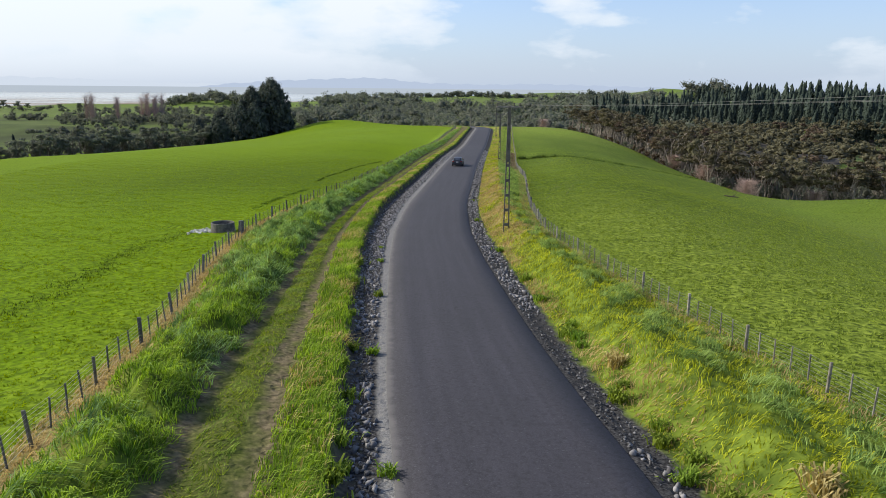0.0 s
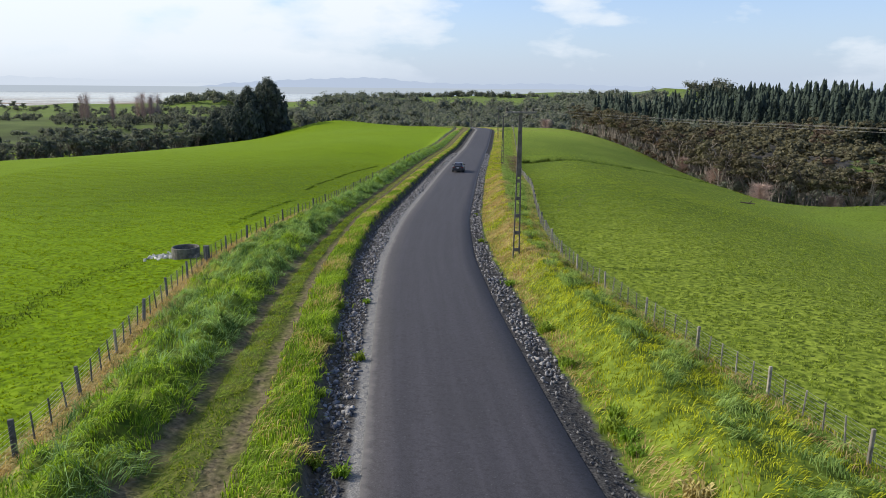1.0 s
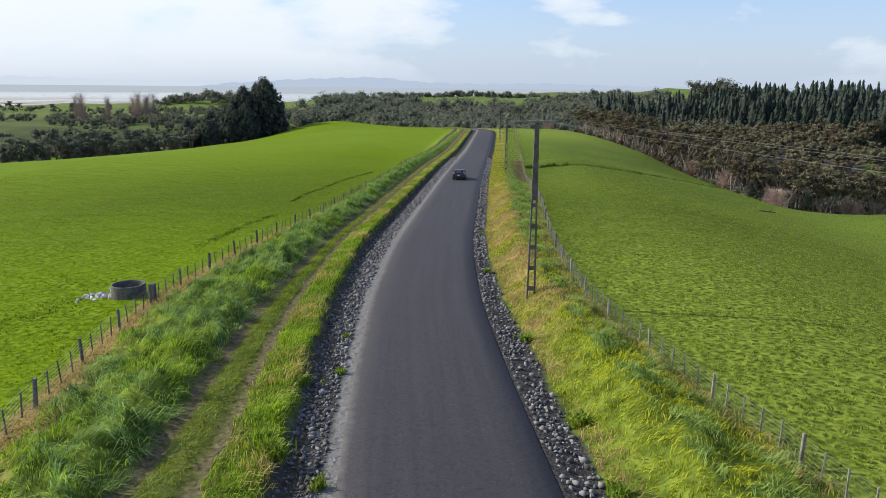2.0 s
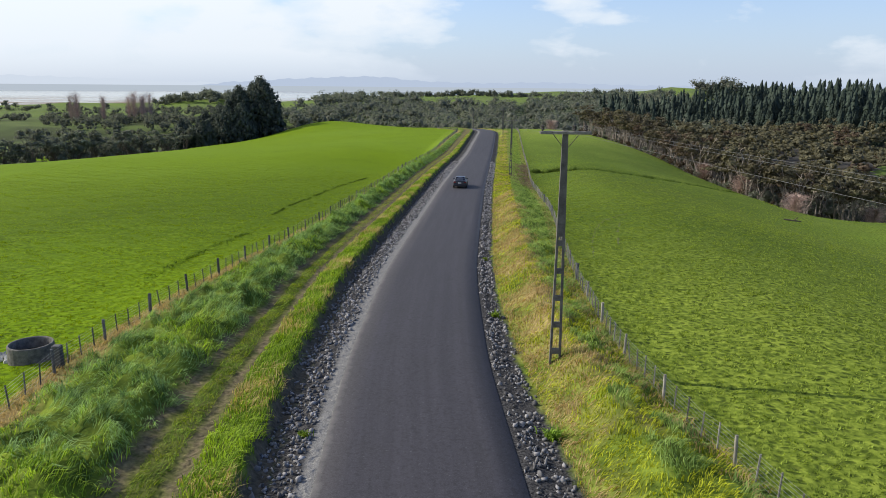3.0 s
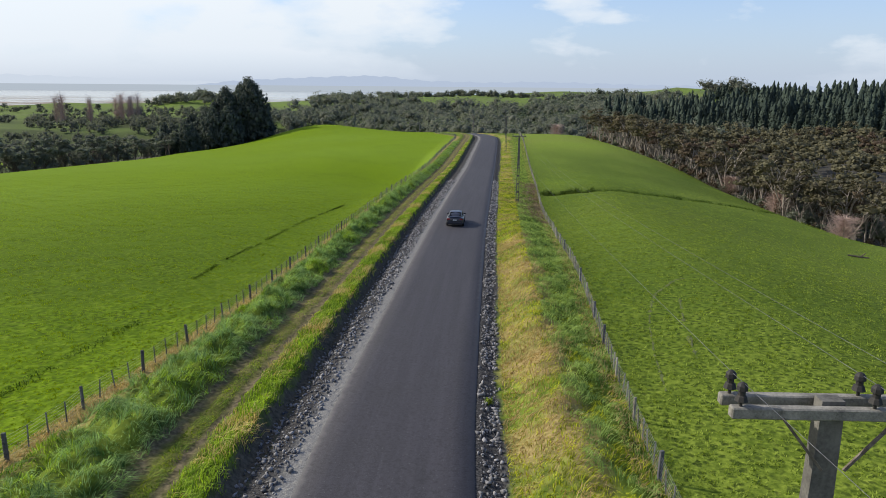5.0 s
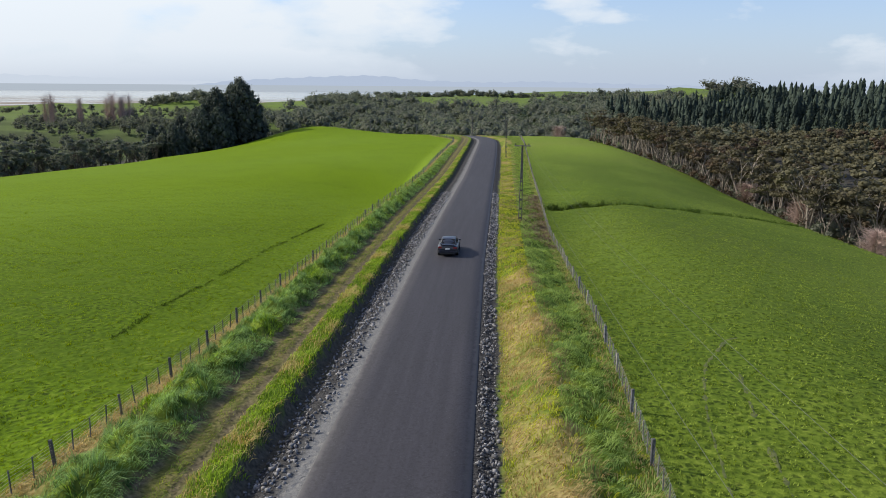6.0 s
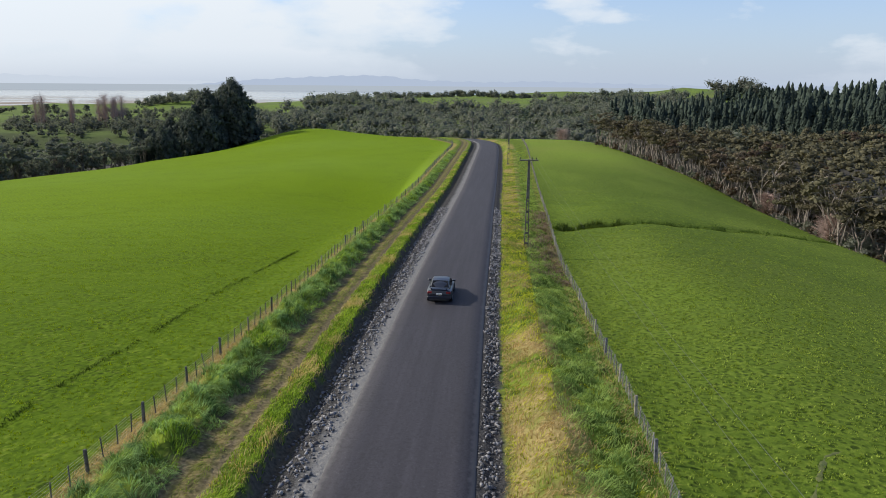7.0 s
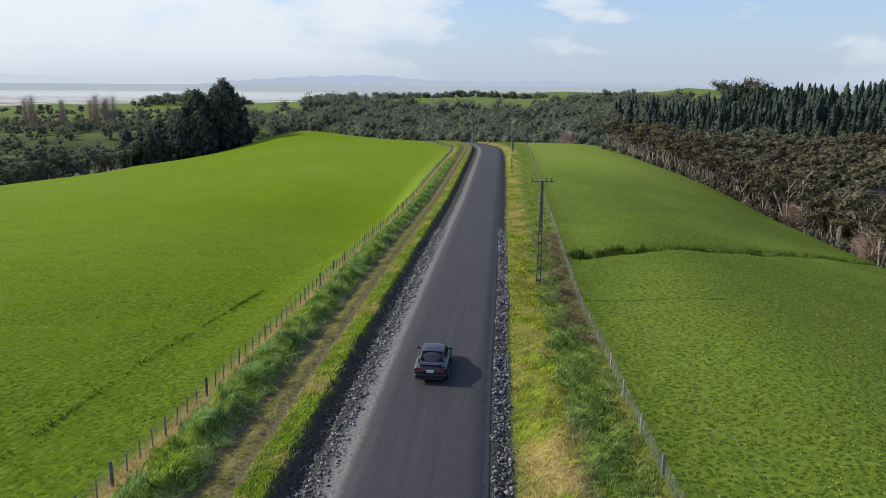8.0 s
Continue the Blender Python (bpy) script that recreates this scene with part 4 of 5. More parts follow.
def pine_hill(x, y):
    return 70 + 0.1 * (y - 480) < x < 300 and y > 520 - 0.42 * (x - 90) and y > 440


def pine_mass(name, spots, height, per, leaf, label, rng):
    """The pines behind the plantation's front, joined: tapering stacks of needle clumps."""
    centres, radii, cones = [], [], []
    for x, y in spots:
        z, h = float(land(x, y)), height * rng.uniform(0.7, 1.15)
        cones.append((x, y, z + 0.15 * h, 0.85 * h, 3.0))
        for k in range(5):
            f = k / 6 + 0.05
            r = 4.0 * (1 - f) ** 0.9 + 0.1
            centres.append((x + rng.normal(scale=0.7), y + rng.normal(scale=0.7), z + h * (0.15 + 0.82 * f)))
            radii.append((r, r, h * (0.14 - 0.10 * f)))
    me = from_arrays(name, *joined(leaf_cloud(rng, centres, radii, per * len(spots), leaf, 0.8, -0.7, 0.6), spires(rng, cones)), PINE)
    return tagged(new(name, me), label, "wood", kind="stuff")


pine_mass("pine_wood", field_of(420, 85, 300, 440, 590, rng, pine_hill), 20.5, 100, 0.55, "dense dark pines filling the plantation", rng)
pine_mass("pine_wood", field_of(170, 175, 330, 590, 760, rng, lambda x, y: x > 175 + 0.35 * (y - 640)), 9.5, 90, 0.6, "dark pines over the crest of the plantation hill", rng)
far_wood("crest_wood", field_of(14, 196, 232, 690, 750, rng), 7.5, 110, 0.6, BUSH, "rounded trees on the crest above the plantation", rng)
far_wood("slope_wood", field_of(260, 40, 178, 630, 772, rng, lambda x, y: y < 770 - 0.95 * max(x - 118, 0)), 5.5, 80, 0.6, BUSH, "dark bush climbing the slope beside the plantation", rng)
# needle colour lightened for the haze in front of these far pines
OLD_PINE = leafy("deep_green_pine_needles", (0.048, 0.060, 0.054), (0.105, 0.122, 0.098), (0.9, 1.0, 0.7), 0.2, 0.3, 0.4)
BIG = [conifer("old_pine", s, h, w, 230, 9000, 0.42, OLD_PINE, "huge dark old pine with broad ragged crown", "old pines", 0.02, True) for s, h, w in ((21, 30, 13), (22, 27, 11.5))]
plant(BIG, [(-128, 408), (-121, 404), (-134, 402), (-127, 416), (-131, 396)], rng, 0.94, 1.02)
MIDDLE = [conifer("old_pine", s, h, w, 150, 6000, 0.42, OLD_PINE, "dark old pine with ragged crown beside taller ones", "old pines", 0.02, True) for s, h, w in ((26, 21, 9.5),)]
plant(MIDDLE, [(-142, 397), (-135, 388), (-128, 390), (-119, 412), (-146, 408), (-152, 402)], rng, 0.78, 1.0)
SIDE = [conifer("old_pine", s, h, w, 70, 2600, 0.5, OLD_PINE, "dark pine with drooping lower branches", "old pines", 0.02, True) for s, h, w in ((23, 20, 8),)]
plant(SIDE, [(-142, 378), (-150, 388), (-156, 380), (-140, 368), (-160, 400), (-168, 415)], rng, 0.55, 0.9)

HEDGE = [round_tree("dark_tree", s, h, w, 0.46, 420, BUSH, "dark evergreen tree on the field's edge", "field edge trees") for s, h, w in ((31, 12, 4.8), (32, 14, 5.2), (33, 10.5, 4.6))]
spots = along([(-150, 150), (-150, 200), (-148, 250), (-147, 300), (-148, 335)], 5.0, rng, 2.0)
spots += along([(-166, 170), (-162, 230), (-158, 300), (-158, 370)], 8.0, rng, 4.0)
plant(HEDGE, spots, rng, 0.62, 1.0)
BELT = [wind_tree("dark_tree", s, h, w, 0.42, 640, BUSH, DARK_BARK, "dark flat-crowned tree with bare leaning limbs", group="field edge trees") for s, h, w in ((36, 11, 4.6), (37, 12, 5.0))]
plant(BELT, along([(-149, 210), (-147, 260), (-148, 330), (-150, 372)], 7.0, rng, 2.0), rng, 0.8, 1.05)
FIRS = [conifer("fir_tree", s, h, w, 26, 700, 0.42, PINE, "dark conifer in the shelter belt", "shelter belt conifers") for s, h, w in ((24, 17, 3.2), (25, 15, 3.0))]
plant(FIRS, along([(-185, 215), (-180, 250), (-176, 285)], 8.0, rng, 3.0) + [(-150, 380), (-154, 372)], rng, 0.75, 1.0)

POPLAR = [bare_tree("poplar", s, h, w, 420, "leafless upright poplar with pinkish grey twigs", group="bare poplars") for s, h, w in ((41, 22, 3.8), (42, 21, 3.2))]
plant(POPLAR, [(-324, 565), (-321, 569), (-319, 563), (-303, 575), (-301, 571), (-276, 570), (-273, 566), (-270, 571), (-267, 567), (-264, 572), (-271, 575), (-279, 568)], rng, 0.95, 1.15)
PARK = [round_tree("round_tree", s, h, w, 0.6, 420, BUSH, "round dark tree near the shore", "shore trees") for s, h, w in ((34, 10, 5.0), (35, 9, 4.5))]
plant(PARK, [(-560, 830), (-545, 825), (-585, 840), (-510, 835), (-490, 840), (-480, 838), (-450, 850), (-620, 840), (-640, 850)], rng, 0.8, 1.2)

far_wood("bush_wood", field_of(900, -165, 150, 392, 820, rng, lambda x, y: (x > -80 or y > 490) and y > 400 - 0.25 * x and y < 690 + 90 * (x < -60)), 7.0, 72, 0.66, BUSH, "dense dark native bush in the valley", rng)
far_wood("silvery_wood", field_of(80, 20, 130, 560, 700, rng), 5.5, 110, 0.6, SILVER, "silvery green trees on the far slope", rng)
far_wood("shelter_wood", along([(-238, 985), (-190, 965), (-157, 975)], 1.5, rng, 4) + along([(-148, 992), (-60, 990), (68, 985)], 1.5, rng, 3) + along([(112, 850), (152, 862)], 1.8, rng, 3), 4.6, 90, 0.6, BUSH, "dark shelter belt on the green hills", rng)
far_wood("headland_wood", field_of(150, -425, -300, 895, 985, rng), 6.5, 80, 0.8, BUSH, "dark trees on the low headland", rng)
far_wood("plain_wood", field_of(350, -400, -158, 300, 660, rng, lambda x, y: x > -0.61 * y - 5 and bumps(x, y, 45, 3) > -0.3), 4.2, 80, 0.5, BUSH, "dark scrub and trees below the paddock", rng)
far_wood("plain_wood", along([(-420, 600), (-330, 590), (-250, 560), (-190, 530)], 4, rng, 5) + along([(-300, 470), (-260, 460), (-200, 450)], 5, rng, 5) + along([(-640, 800), (-480, 790), (-400, 800), (-300, 830)], 4, rng, 4), 3.6, 80, 0.5, BUSH, "dark hedges and scrub on the coastal plain", rng)


# ---- fences ----
def fence_line(name, line, y0, y1, gap, battens, label, seed):
    """Posts, thin battens and seven wires along the line u(y)."""
    rng = np.random.default_rng(seed)
    ob = thing(name, label, "fence")
    post_me = []
    for k in range(4):
        bm = bmesh.new()
        r = 0.046 + 0.008 * k
        box(bm, -r, r, -r * 0.8, r * 0.8, -0.3, 1.0 + 0.03 * k, 0.014)
        me = bpy.data.meshes.new("post")
        bm.to_mesh(me)
        bm.free()
        me.materials.append((TREATED if k else TIMBER) if "dark" in label else (TREATED if k == 3 else PALE_TIMBER))
        post_me.append(me)
    bm = bmesh.new()
    box(bm, -0.024, 0.024, -0.018, 0.018, 0.05, 0.93, 0.005)
    batten_me = bpy.data.meshes.new("batten")
    bm.to_mesh(batten_me)
    bm.free()
    batten_me.materials.append(TREATED if "dark" in label else PALE_TIMBER)
    y, tops = y0, []
    while y < y1:
        x = float(road_x(y) + line(y))
        z = float(rough_land(np.array(x), np.array(y)))
        part("post", post_me[int(rng.integers(4))], None, ob, at=pose(x, y, z, rng.normal(scale=1.6), rng.normal(scale=1.6), rng.uniform(0, 40)))
        tops.append((x, y, z))
        for k in range(1, battens + 1):
            yb = y + gap * k / (battens + 1)
            xb = float(road_x(yb) + line(yb))
            zb = float(rough_land(np.array(xb), np.array(yb)))
            part("batten", batten_me, None, ob, at=pose(xb, yb, zb, rng.normal(scale=1.5), rng.normal(scale=2.5), rng.uniform(-20, 20)))
            tops.append((xb, yb, zb))
        y += gap * rng.uniform(0.97, 1.03)
    for h in (0.15, 0.28, 0.41, 0.54, 0.67, 0.8, 0.91):
        vs, fs = [], []
        add_tube(vs, fs, [(x, yy, z + h) for x, yy, z in tops], [0.0045] * len(tops), 3)
        part("wire", mesh_object("wire", vs, fs, WIRE), WIRE, ob)
    return ob


fence_line("fence", left_fence_u, 1.9, 345, 4.45, 3, "weathered dark post and batten wire fence along the paddock", 51)
fence_line("fence", right_fence_u, 1.9, 345, 4.8, 4, "weathered pale post and batten wire fence along the field", 52)


# ---- power poles ----
def power_pole(at, turn, height=9.3):
    """A tapered concrete pole with openings in its lower half, a crossarm with braces and paired insulators."""
    ob = thing("power_pole", "weathered concrete power pole with open lower half and timber crossarm", "power pole", "power poles", at=at @ pose(0, 0, 0, 0, 0, turn))
    bm = bmesh.new()
    split = height * 0.56

    def wide(z):
        return 0.235 - 0.130 * z / height

    def slab(x0, x1, z0, z1, x2, x3, d0=0.085, d1=0.075):
        lo = [bm.verts.new(p) for p in ((x0, -d0, z0), (x1, -d0, z0), (x1, d0, z0), (x0, d0, z0))]
        hi = [bm.verts.new(p) for p in ((x2, -d1, z1), (x3, -d1, z1), (x3, d1, z1), (x2, d1, z1))]
        bm.faces.new(lo[::-1]), bm.faces.new(hi)
        for i in range(4):
            j = (i + 1) % 4
            bm.faces.new((lo[i], lo[j], hi[j], hi[i]))

    for s in (-1, 1):
        a, b = wide(-0.5), wide(split)
        slab(*sorted((s * a, s * (a - 0.085))), -0.5, split, *sorted((s * b, s * (b - 0.085))), 0.10, 0.085)
    for i in range(5):
        z = 0.35 + i * (split - 0.5) / 4.2
        w = wide(z) - 0.08
        slab(-w, w, z, z + 0.2, -w, w, 0.09, 0.09)
    slab(-wide(split), wide(split), split, height, -0.105, 0.105, 0.085, 0.075)
    part("shaft", bm, CONCRETE, ob)
    bm = bmesh.new()
    box(bm, -0.96, 0.96, -0.19, -0.09, height - 0.14, height - 0.03, 0.012)
    part("crossarm", bm, TIMBER, ob, "weathered timber crossarm")
    bm = bmesh.new()
    box(bm, -0.96, 0.96, 0.09, 0.19, height - 0.14, height - 0.03, 0.012)
    part("crossarm", bm, TIMBER, ob)
    for s in (-1, 1):
        vs, fs = [], []
        add_tube(vs, fs, [(s * 0.10, -0.20, height - 0.62), (s * 0.5, -0.20, height - 0.12)], [0.018, 0.018], 4)
        part("brace", mesh_object("brace", vs, fs, STEEL), STEEL, ob)
    for x in (-0.87, 0.33, 0.76):
        for y in (-0.14, 0.14):
            vs, fs = [], []
            prof = ((0, 0.016), (0.05, 0.016), (0.055, 0.062), (0.10, 0.048), (0.11, 0.034), (0.15, 0.034), (0.16, 0.054), (0.20, 0.05), (0.225, 0.03), (0.235, 0.01))
            add_tube(vs, fs, [(x, y, height - 0.03 + a) for a, _ in prof], [r for _, r in prof], 8)
            part("insulator", mesh_object("insulator", vs, fs, INSULATOR), INSULATOR, ob)
    return ob


for x, y, turn in ((-8.0, 372.0, 40), (-36.0, 408.0, 50), (-64.0, 440.0, 50)):
    power_pole(pose(x, y, float(land(x, y))), turn)
POLES = [((1.68, 53.0), 2), ((2.8, 144.5), 1), ((3.3, 234.0), 0), ((9.5, -36.0), -4), ((5.2, 326.0), 0)]
for (x, y), turn in POLES:
    power_pole(pose(x, y, float(land(x, y))), turn)


def power_line(a, b, offset, sag):
    vs, fs, pts = [], [], []
    za, zb = float(land(*a)) + 9.49, float(land(*b)) + 9.49
    for i in range(25):
        f = i / 24
        pts.append((a[0] + (b[0] - a[0]) * f + offset, a[1] + (b[1] - a[1]) * f, za + (zb - za) * f - sag * 4 * f * (1 - f)))
    add_tube(vs, fs, pts, [0.0024] * 25, 4)
    ob = new("power_line", mesh_object("power_line", vs, fs, CABLE))
    return tagged(ob, "thin bare overhead power line between the poles", "power line", "power lines")


for off in (-0.87, 0.33, 0.76):
    power_line(POLES[3][0], POLES[0][0], off, 0.6)
    power_line(POLES[0][0], POLES[1][0], off, 0.9)
    power_line(POLES[1][0], POLES[2][0], off, 0.9)
    power_line(POLES[2][0], POLES[4][0], off, 0.9)


# ---- the car ----
def paint(name, colour, rough, metal=0.0, coat=0.0):
    m, t, b, out = material(name)
    f = speckle(t, 3.0, 4)
    link(t, blend(t, ramp(t, f, (0.3, 0.0), (0.7, 1.0)), colour, tuple(min(1.0, c * 1.25 + 0.002) for c in colour)), b.inputs["Base Color"])
    b.inputs["Roughness"].default_value, b.inputs["Metallic"].default_value, b.inputs["Coat Weight"].default_value = rough, metal, coat
    return m


CAR_BLUE = paint("dark_blue_car_paint", (0.006, 0.008, 0.016), 0.35, 0.0, 0.25)
DARK_GLASS = paint("tinted_glass", (0.006, 0.007, 0.010), 0.08)
RUBBER = paint("black_rubber", (0.018, 0.018, 0.018), 0.8)
ALLOY = paint("grey_alloy", (0.35, 0.35, 0.36), 0.35, 0.9)
RED_LENS = paint("red_lens", (0.16, 0.010, 0.010), 0.15, 0, 0.5)
PLATE_WHITE = paint("white_plate", (0.72, 0.72, 0.70), 0.5)
BLACK_PLASTIC = paint("black_plastic", (0.02, 0.02, 0.021), 0.6)


def loft(sections, close=True):
    """A skin over cross-sections with the same number of points."""
    bm = bmesh.new()
    rows = [[bm.verts.new(p) for p in s] for s in sections]
    for a, b in zip(rows, rows[1:]):
        for i in range(len(a) - 1):
            bm.faces.new((a[i], a[i + 1], b[i + 1], b[i]))
    if close:
        bm.faces.new(rows[0][::-1])
        bm.faces.new(rows[-1])
    bmesh.ops.recalc_face_normals(bm, faces=bm.faces)
    return bm


def body_ring(y, w, low, mid, belt, top):
    half = [(0.0, low), (w * 0.80, low), (w * 0.97, low + 0.12), (w, mid), (w * 0.985, belt - 0.05), (w * 0.90, belt), (w * 0.6, top), (0.0, top + 0.012)]
    ring = [(x, y, z) for x, z in half] + [(-x, y, z) for x, z in half[-2:0:-1]]
    return ring + [ring[0]]


def wheel(car, x, y, side):
    hub = part("wheel", mesh_object("wheel", *tube([(side * -0.10, 0, 0), (side * 0.07, 0, 0)], [0.12, 0.12], 12), RUBBER), RUBBER, car, at=pose(x, y, 0.315))
    prof = ((-0.10, 0.22), (-0.105, 0.285), (-0.075, 0.315), (0.075, 0.315), (0.105, 0.285), (0.10, 0.22))
    vs, fs = [], []
    n = 24
    for a in range(n):
        c, s = math.cos(6.2832 * a / n), math.sin(6.2832 * a / n)
        vs += [(px, r * c, r * s) for px, r in prof]
    k = len(prof)
    for a in range(n):
        b = (a + 1) % n
        fs += [(a * k + i, a * k + (i + 1) % k, b * k + (i + 1) % k, b * k + i) for i in range(k)]
    part("tyre", mesh_object("tyre", vs, fs, RUBBER, True), RUBBER, hub)
    bm = bmesh.new()
    bmesh.ops.create_circle(bm, cap_ends=True, segments=20, radius=0.22, matrix=pose(side * 0.07, 0, 0, 0, 90, 0))
    for i in range(5):
        a = 6.2832 * i / 5
        vs2 = box(bm, -0.015, 0.02, -0.03, 0.03, 0.03, 0.21)
        bmesh.ops.transform(bm, matrix=pose(side * 0.085, 0, 0) @ Matrix.Rotation(a, 4, "X"), verts=vs2)
    part("rim", bm, ALLOY, hub, "grey alloy rim")


def build_car(at):
    car = thing("car", "dark blue saloon car with tinted windows driving on the road", "car", at=at)
    rings = [body_ring(*s) for s in (
        (0.00, 0.70, 0.42, 0.56, 0.70, 0.72), (0.05, 0.82, 0.32, 0.58, 0.86, 0.93), (0.16, 0.87, 0.26, 0.60, 0.93, 1.03),
        (0.45, 0.90, 0.24, 0.60, 0.94, 1.05), (0.90, 0.905, 0.22, 0.60, 0.95, 1.04), (1.60, 0.91, 0.20, 0.58, 0.95, 0.99), (2.60, 0.91, 0.20, 0.58, 0.93, 0.97),
        (3.35, 0.905, 0.20, 0.56, 0.90, 0.97), (3.90, 0.89, 0.22, 0.54, 0.84, 0.90), (4.35, 0.84, 0.24, 0.50, 0.74, 0.79), (4.56, 0.74, 0.28, 0.46, 0.62, 0.66), (4.62, 0.60, 0.34, 0.44, 0.54, 0.56))]
    body = part("body", loft(rings), CAR_BLUE, car, smooth_shade=False)
    mod = body.modifiers.new("round", "BEVEL")
    mod.width, mod.segments, mod.limit_method, mod.angle_limit = 0.025, 2, "ANGLE", radians(22)

    def hoop(y, w, low, wt, top):
        half = [(w, low), (w - 0.03, low + 0.08), (wt + 0.035, top - 0.06), (wt - 0.04, top), (wt * 0.5, top + 0.025)]
        return [(x, y, z) for x, z in half] + [(0, y, top + 0.032)] + [(-x, y, z) for x, z in half[::-1]]

    cabin = part("roof", loft([hoop(0.62, 0.74, 1.00, 0.60, 1.04), hoop(1.02, 0.78, 0.98, 0.60, 1.24), hoop(1.42, 0.80, 0.96, 0.61, 1.375), hoop(1.9, 0.81, 0.96, 0.62, 1.415),
                              hoop(2.4, 0.81, 0.95, 0.62, 1.405), hoop(2.75, 0.80, 0.95, 0.61, 1.355), hoop(3.15, 0.78, 0.95, 0.62, 1.16), hoop(3.5, 0.76, 0.95, 0.66, 0.985)]), CAR_BLUE, car, "dark blue roof and pillars")
    mod = cabin.modifiers.new("round", "BEVEL")
    mod.width, mod.segments, mod.limit_method, mod.angle_limit = 0.02, 2, "ANGLE", radians(25)

    def pane(name, corners, label):
        bm = bmesh.new()
        vs = [bm.verts.new(c) for c in corners]
        f = bm.faces.new(vs)
        bmesh.ops.solidify(bm, geom=[f], thickness=0.012)
        part(name, bm, DARK_GLASS, car, label)

    pane("rear_window", [(-0.62, 0.66, 1.085), (0.62, 0.66, 1.085), (0.53, 1.36, 1.392), (-0.53, 1.36, 1.392)], "dark tinted rear window")
    pane("windscreen", [(-0.55, 2.78, 1.37), (0.55, 2.78, 1.37), (0.66, 3.46, 1.035), (-0.66, 3.46, 1.035)], "tinted windscreen")
    for s in (-1, 1):
        pane("side_window", [(s * 0.80, 1.25, 1.00), (s * 0.80, 2.05, 1.00), (s * 0.672, 2.05, 1.36), (s * 0.672, 1.45, 1.33)], "")
        pane("side_window", [(s * 0.80, 2.12, 1.00), (s * 0.80, 3.05, 1.00), (s * 0.675, 2.70, 1.31), (s * 0.672, 2.12, 1.36)], "")
        bm = bmesh.new()
        box(bm, min(s * 0.82, s * 1.03), max(s * 0.82, s * 1.03), 2.85, 2.97, 0.97, 1.10, 0.03)
        part("wing_mirror", bm, CAR_BLUE, car)
        bm = bmesh.new()
        box(bm, min(s * 0.50, s * 0.83), max(s * 0.50, s * 0.83), 0.015, 0.12, 0.74, 0.90, 0.02)
        part("tail_light", bm, RED_LENS, car, "red tail light")
        bm = bmesh.new()
        box(bm, min(s * 0.48, s * 0.76), max(s * 0.48, s * 0.76), 4.33, 4.47, 0.60, 0.70, 0.02)
        part("headlight", bm, ALLOY, car, "clear headlight")
        for y in (0.98, 3.72):
            wheel(car, s * 0.83, y, s)
            bm = bmesh.new()
            bmesh.ops.create_circle(bm, cap_ends=True, segments=20, radius=0.36, matrix=pose(s * 0.912, y, 0.33, 0, 90, 0))
            part("wheel_arch", bm, BLACK_PLASTIC, car)
    bm = bmesh.new()
    box(bm, -0.68, 0.68, 0.06, 0.22, 1.13, 1.155, 0.008)
    for s in (-0.55, 0.55):
        box(bm, s - 0.03, s + 0.03, 0.10, 0.2, 1.02, 1.13)
    part("spoiler", bm, CAR_BLUE, car, "dark blue boot spoiler")
    bm = bmesh.new()
    box(bm, -0.84, 0.84, -0.05, 0.14, 0.34, 0.56, 0.04)
    part("rear_bumper", bm, CAR_BLUE, car)
    bm = bmesh.new()
    box(bm, -0.70, 0.70, -0.035, 0.1, 0.26, 0.345, 0.015)
    part("bumper_skirt", bm, BLACK_PLASTIC, car)
    bm = bmesh.new()
    box(bm, -0.19, 0.19, -0.012, 0.03, 0.66, 0.79, 0.004)
    plate = part("number_plate", bm, PLATE_WHITE, car, "white plate with dark bars")
    for i in range(6):
        bm = bmesh.new()
        box(bm, -0.155 + i * 0.054, -0.155 + i * 0.054 + 0.032, -0.016, -0.011, 0.69, 0.76)
        part("plate_bar", bm, BLACK_PLASTIC, plate)
    return car


cy = 119.5
build_car(Matrix.LocRotScale((float(road_x(cy)) - 0.35, cy, float(road_z(cy)) + 0.028), Euler((math.atan(-0.024), 0, -0.012)), None))


# ---- things in the fields ----
def on_land(x, y, lift=0.0):
    return float(rough_land(np.array(float(x)), np.array(float(y)))) + lift


def water_trough(x, y):
    ob = thing("water_trough", "round grey concrete water trough beside the paddock fence", "trough", at=pose(x, y, on_land(x, y)))
    vs, fs = [], []
    prof = ((0.90, -0.15), (0.90, 0.10), (0.88, 0.66), (0.86, 0.70), (0.81, 0.70), (0.79, 0.66), (0.78, 0.12), (0.0, 0.12))
    n, k = 28, len(prof)
    for a in range(n):
        c, s = math.cos(6.2832 * a / n), math.sin(6.2832 * a / n)
        vs += [(r * c, r * s, z) for r, z in prof]
    for a in range(n):
        b = (a + 1) % n
        fs += [(a * k + i, b * k + i, b * k + i + 1, a * k + i + 1) for i in range(k - 1)]
    part("basin", mesh_object("basin", vs, fs, TROUGH_GREY, False), TROUGH_GREY, ob)
    # dark disc added for the shade inside the empty basin
    bm = bmesh.new()
    bmesh.ops.create_circle(bm, cap_ends=True, segments=28, radius=0.785, matrix=pose(0, 0, 0.22))
    part("trough_water", bm, paint("dark_basin_shade", (0.012, 0.014, 0.012), 0.08), ob, "dark disc for the shade inside the basin")
    return ob


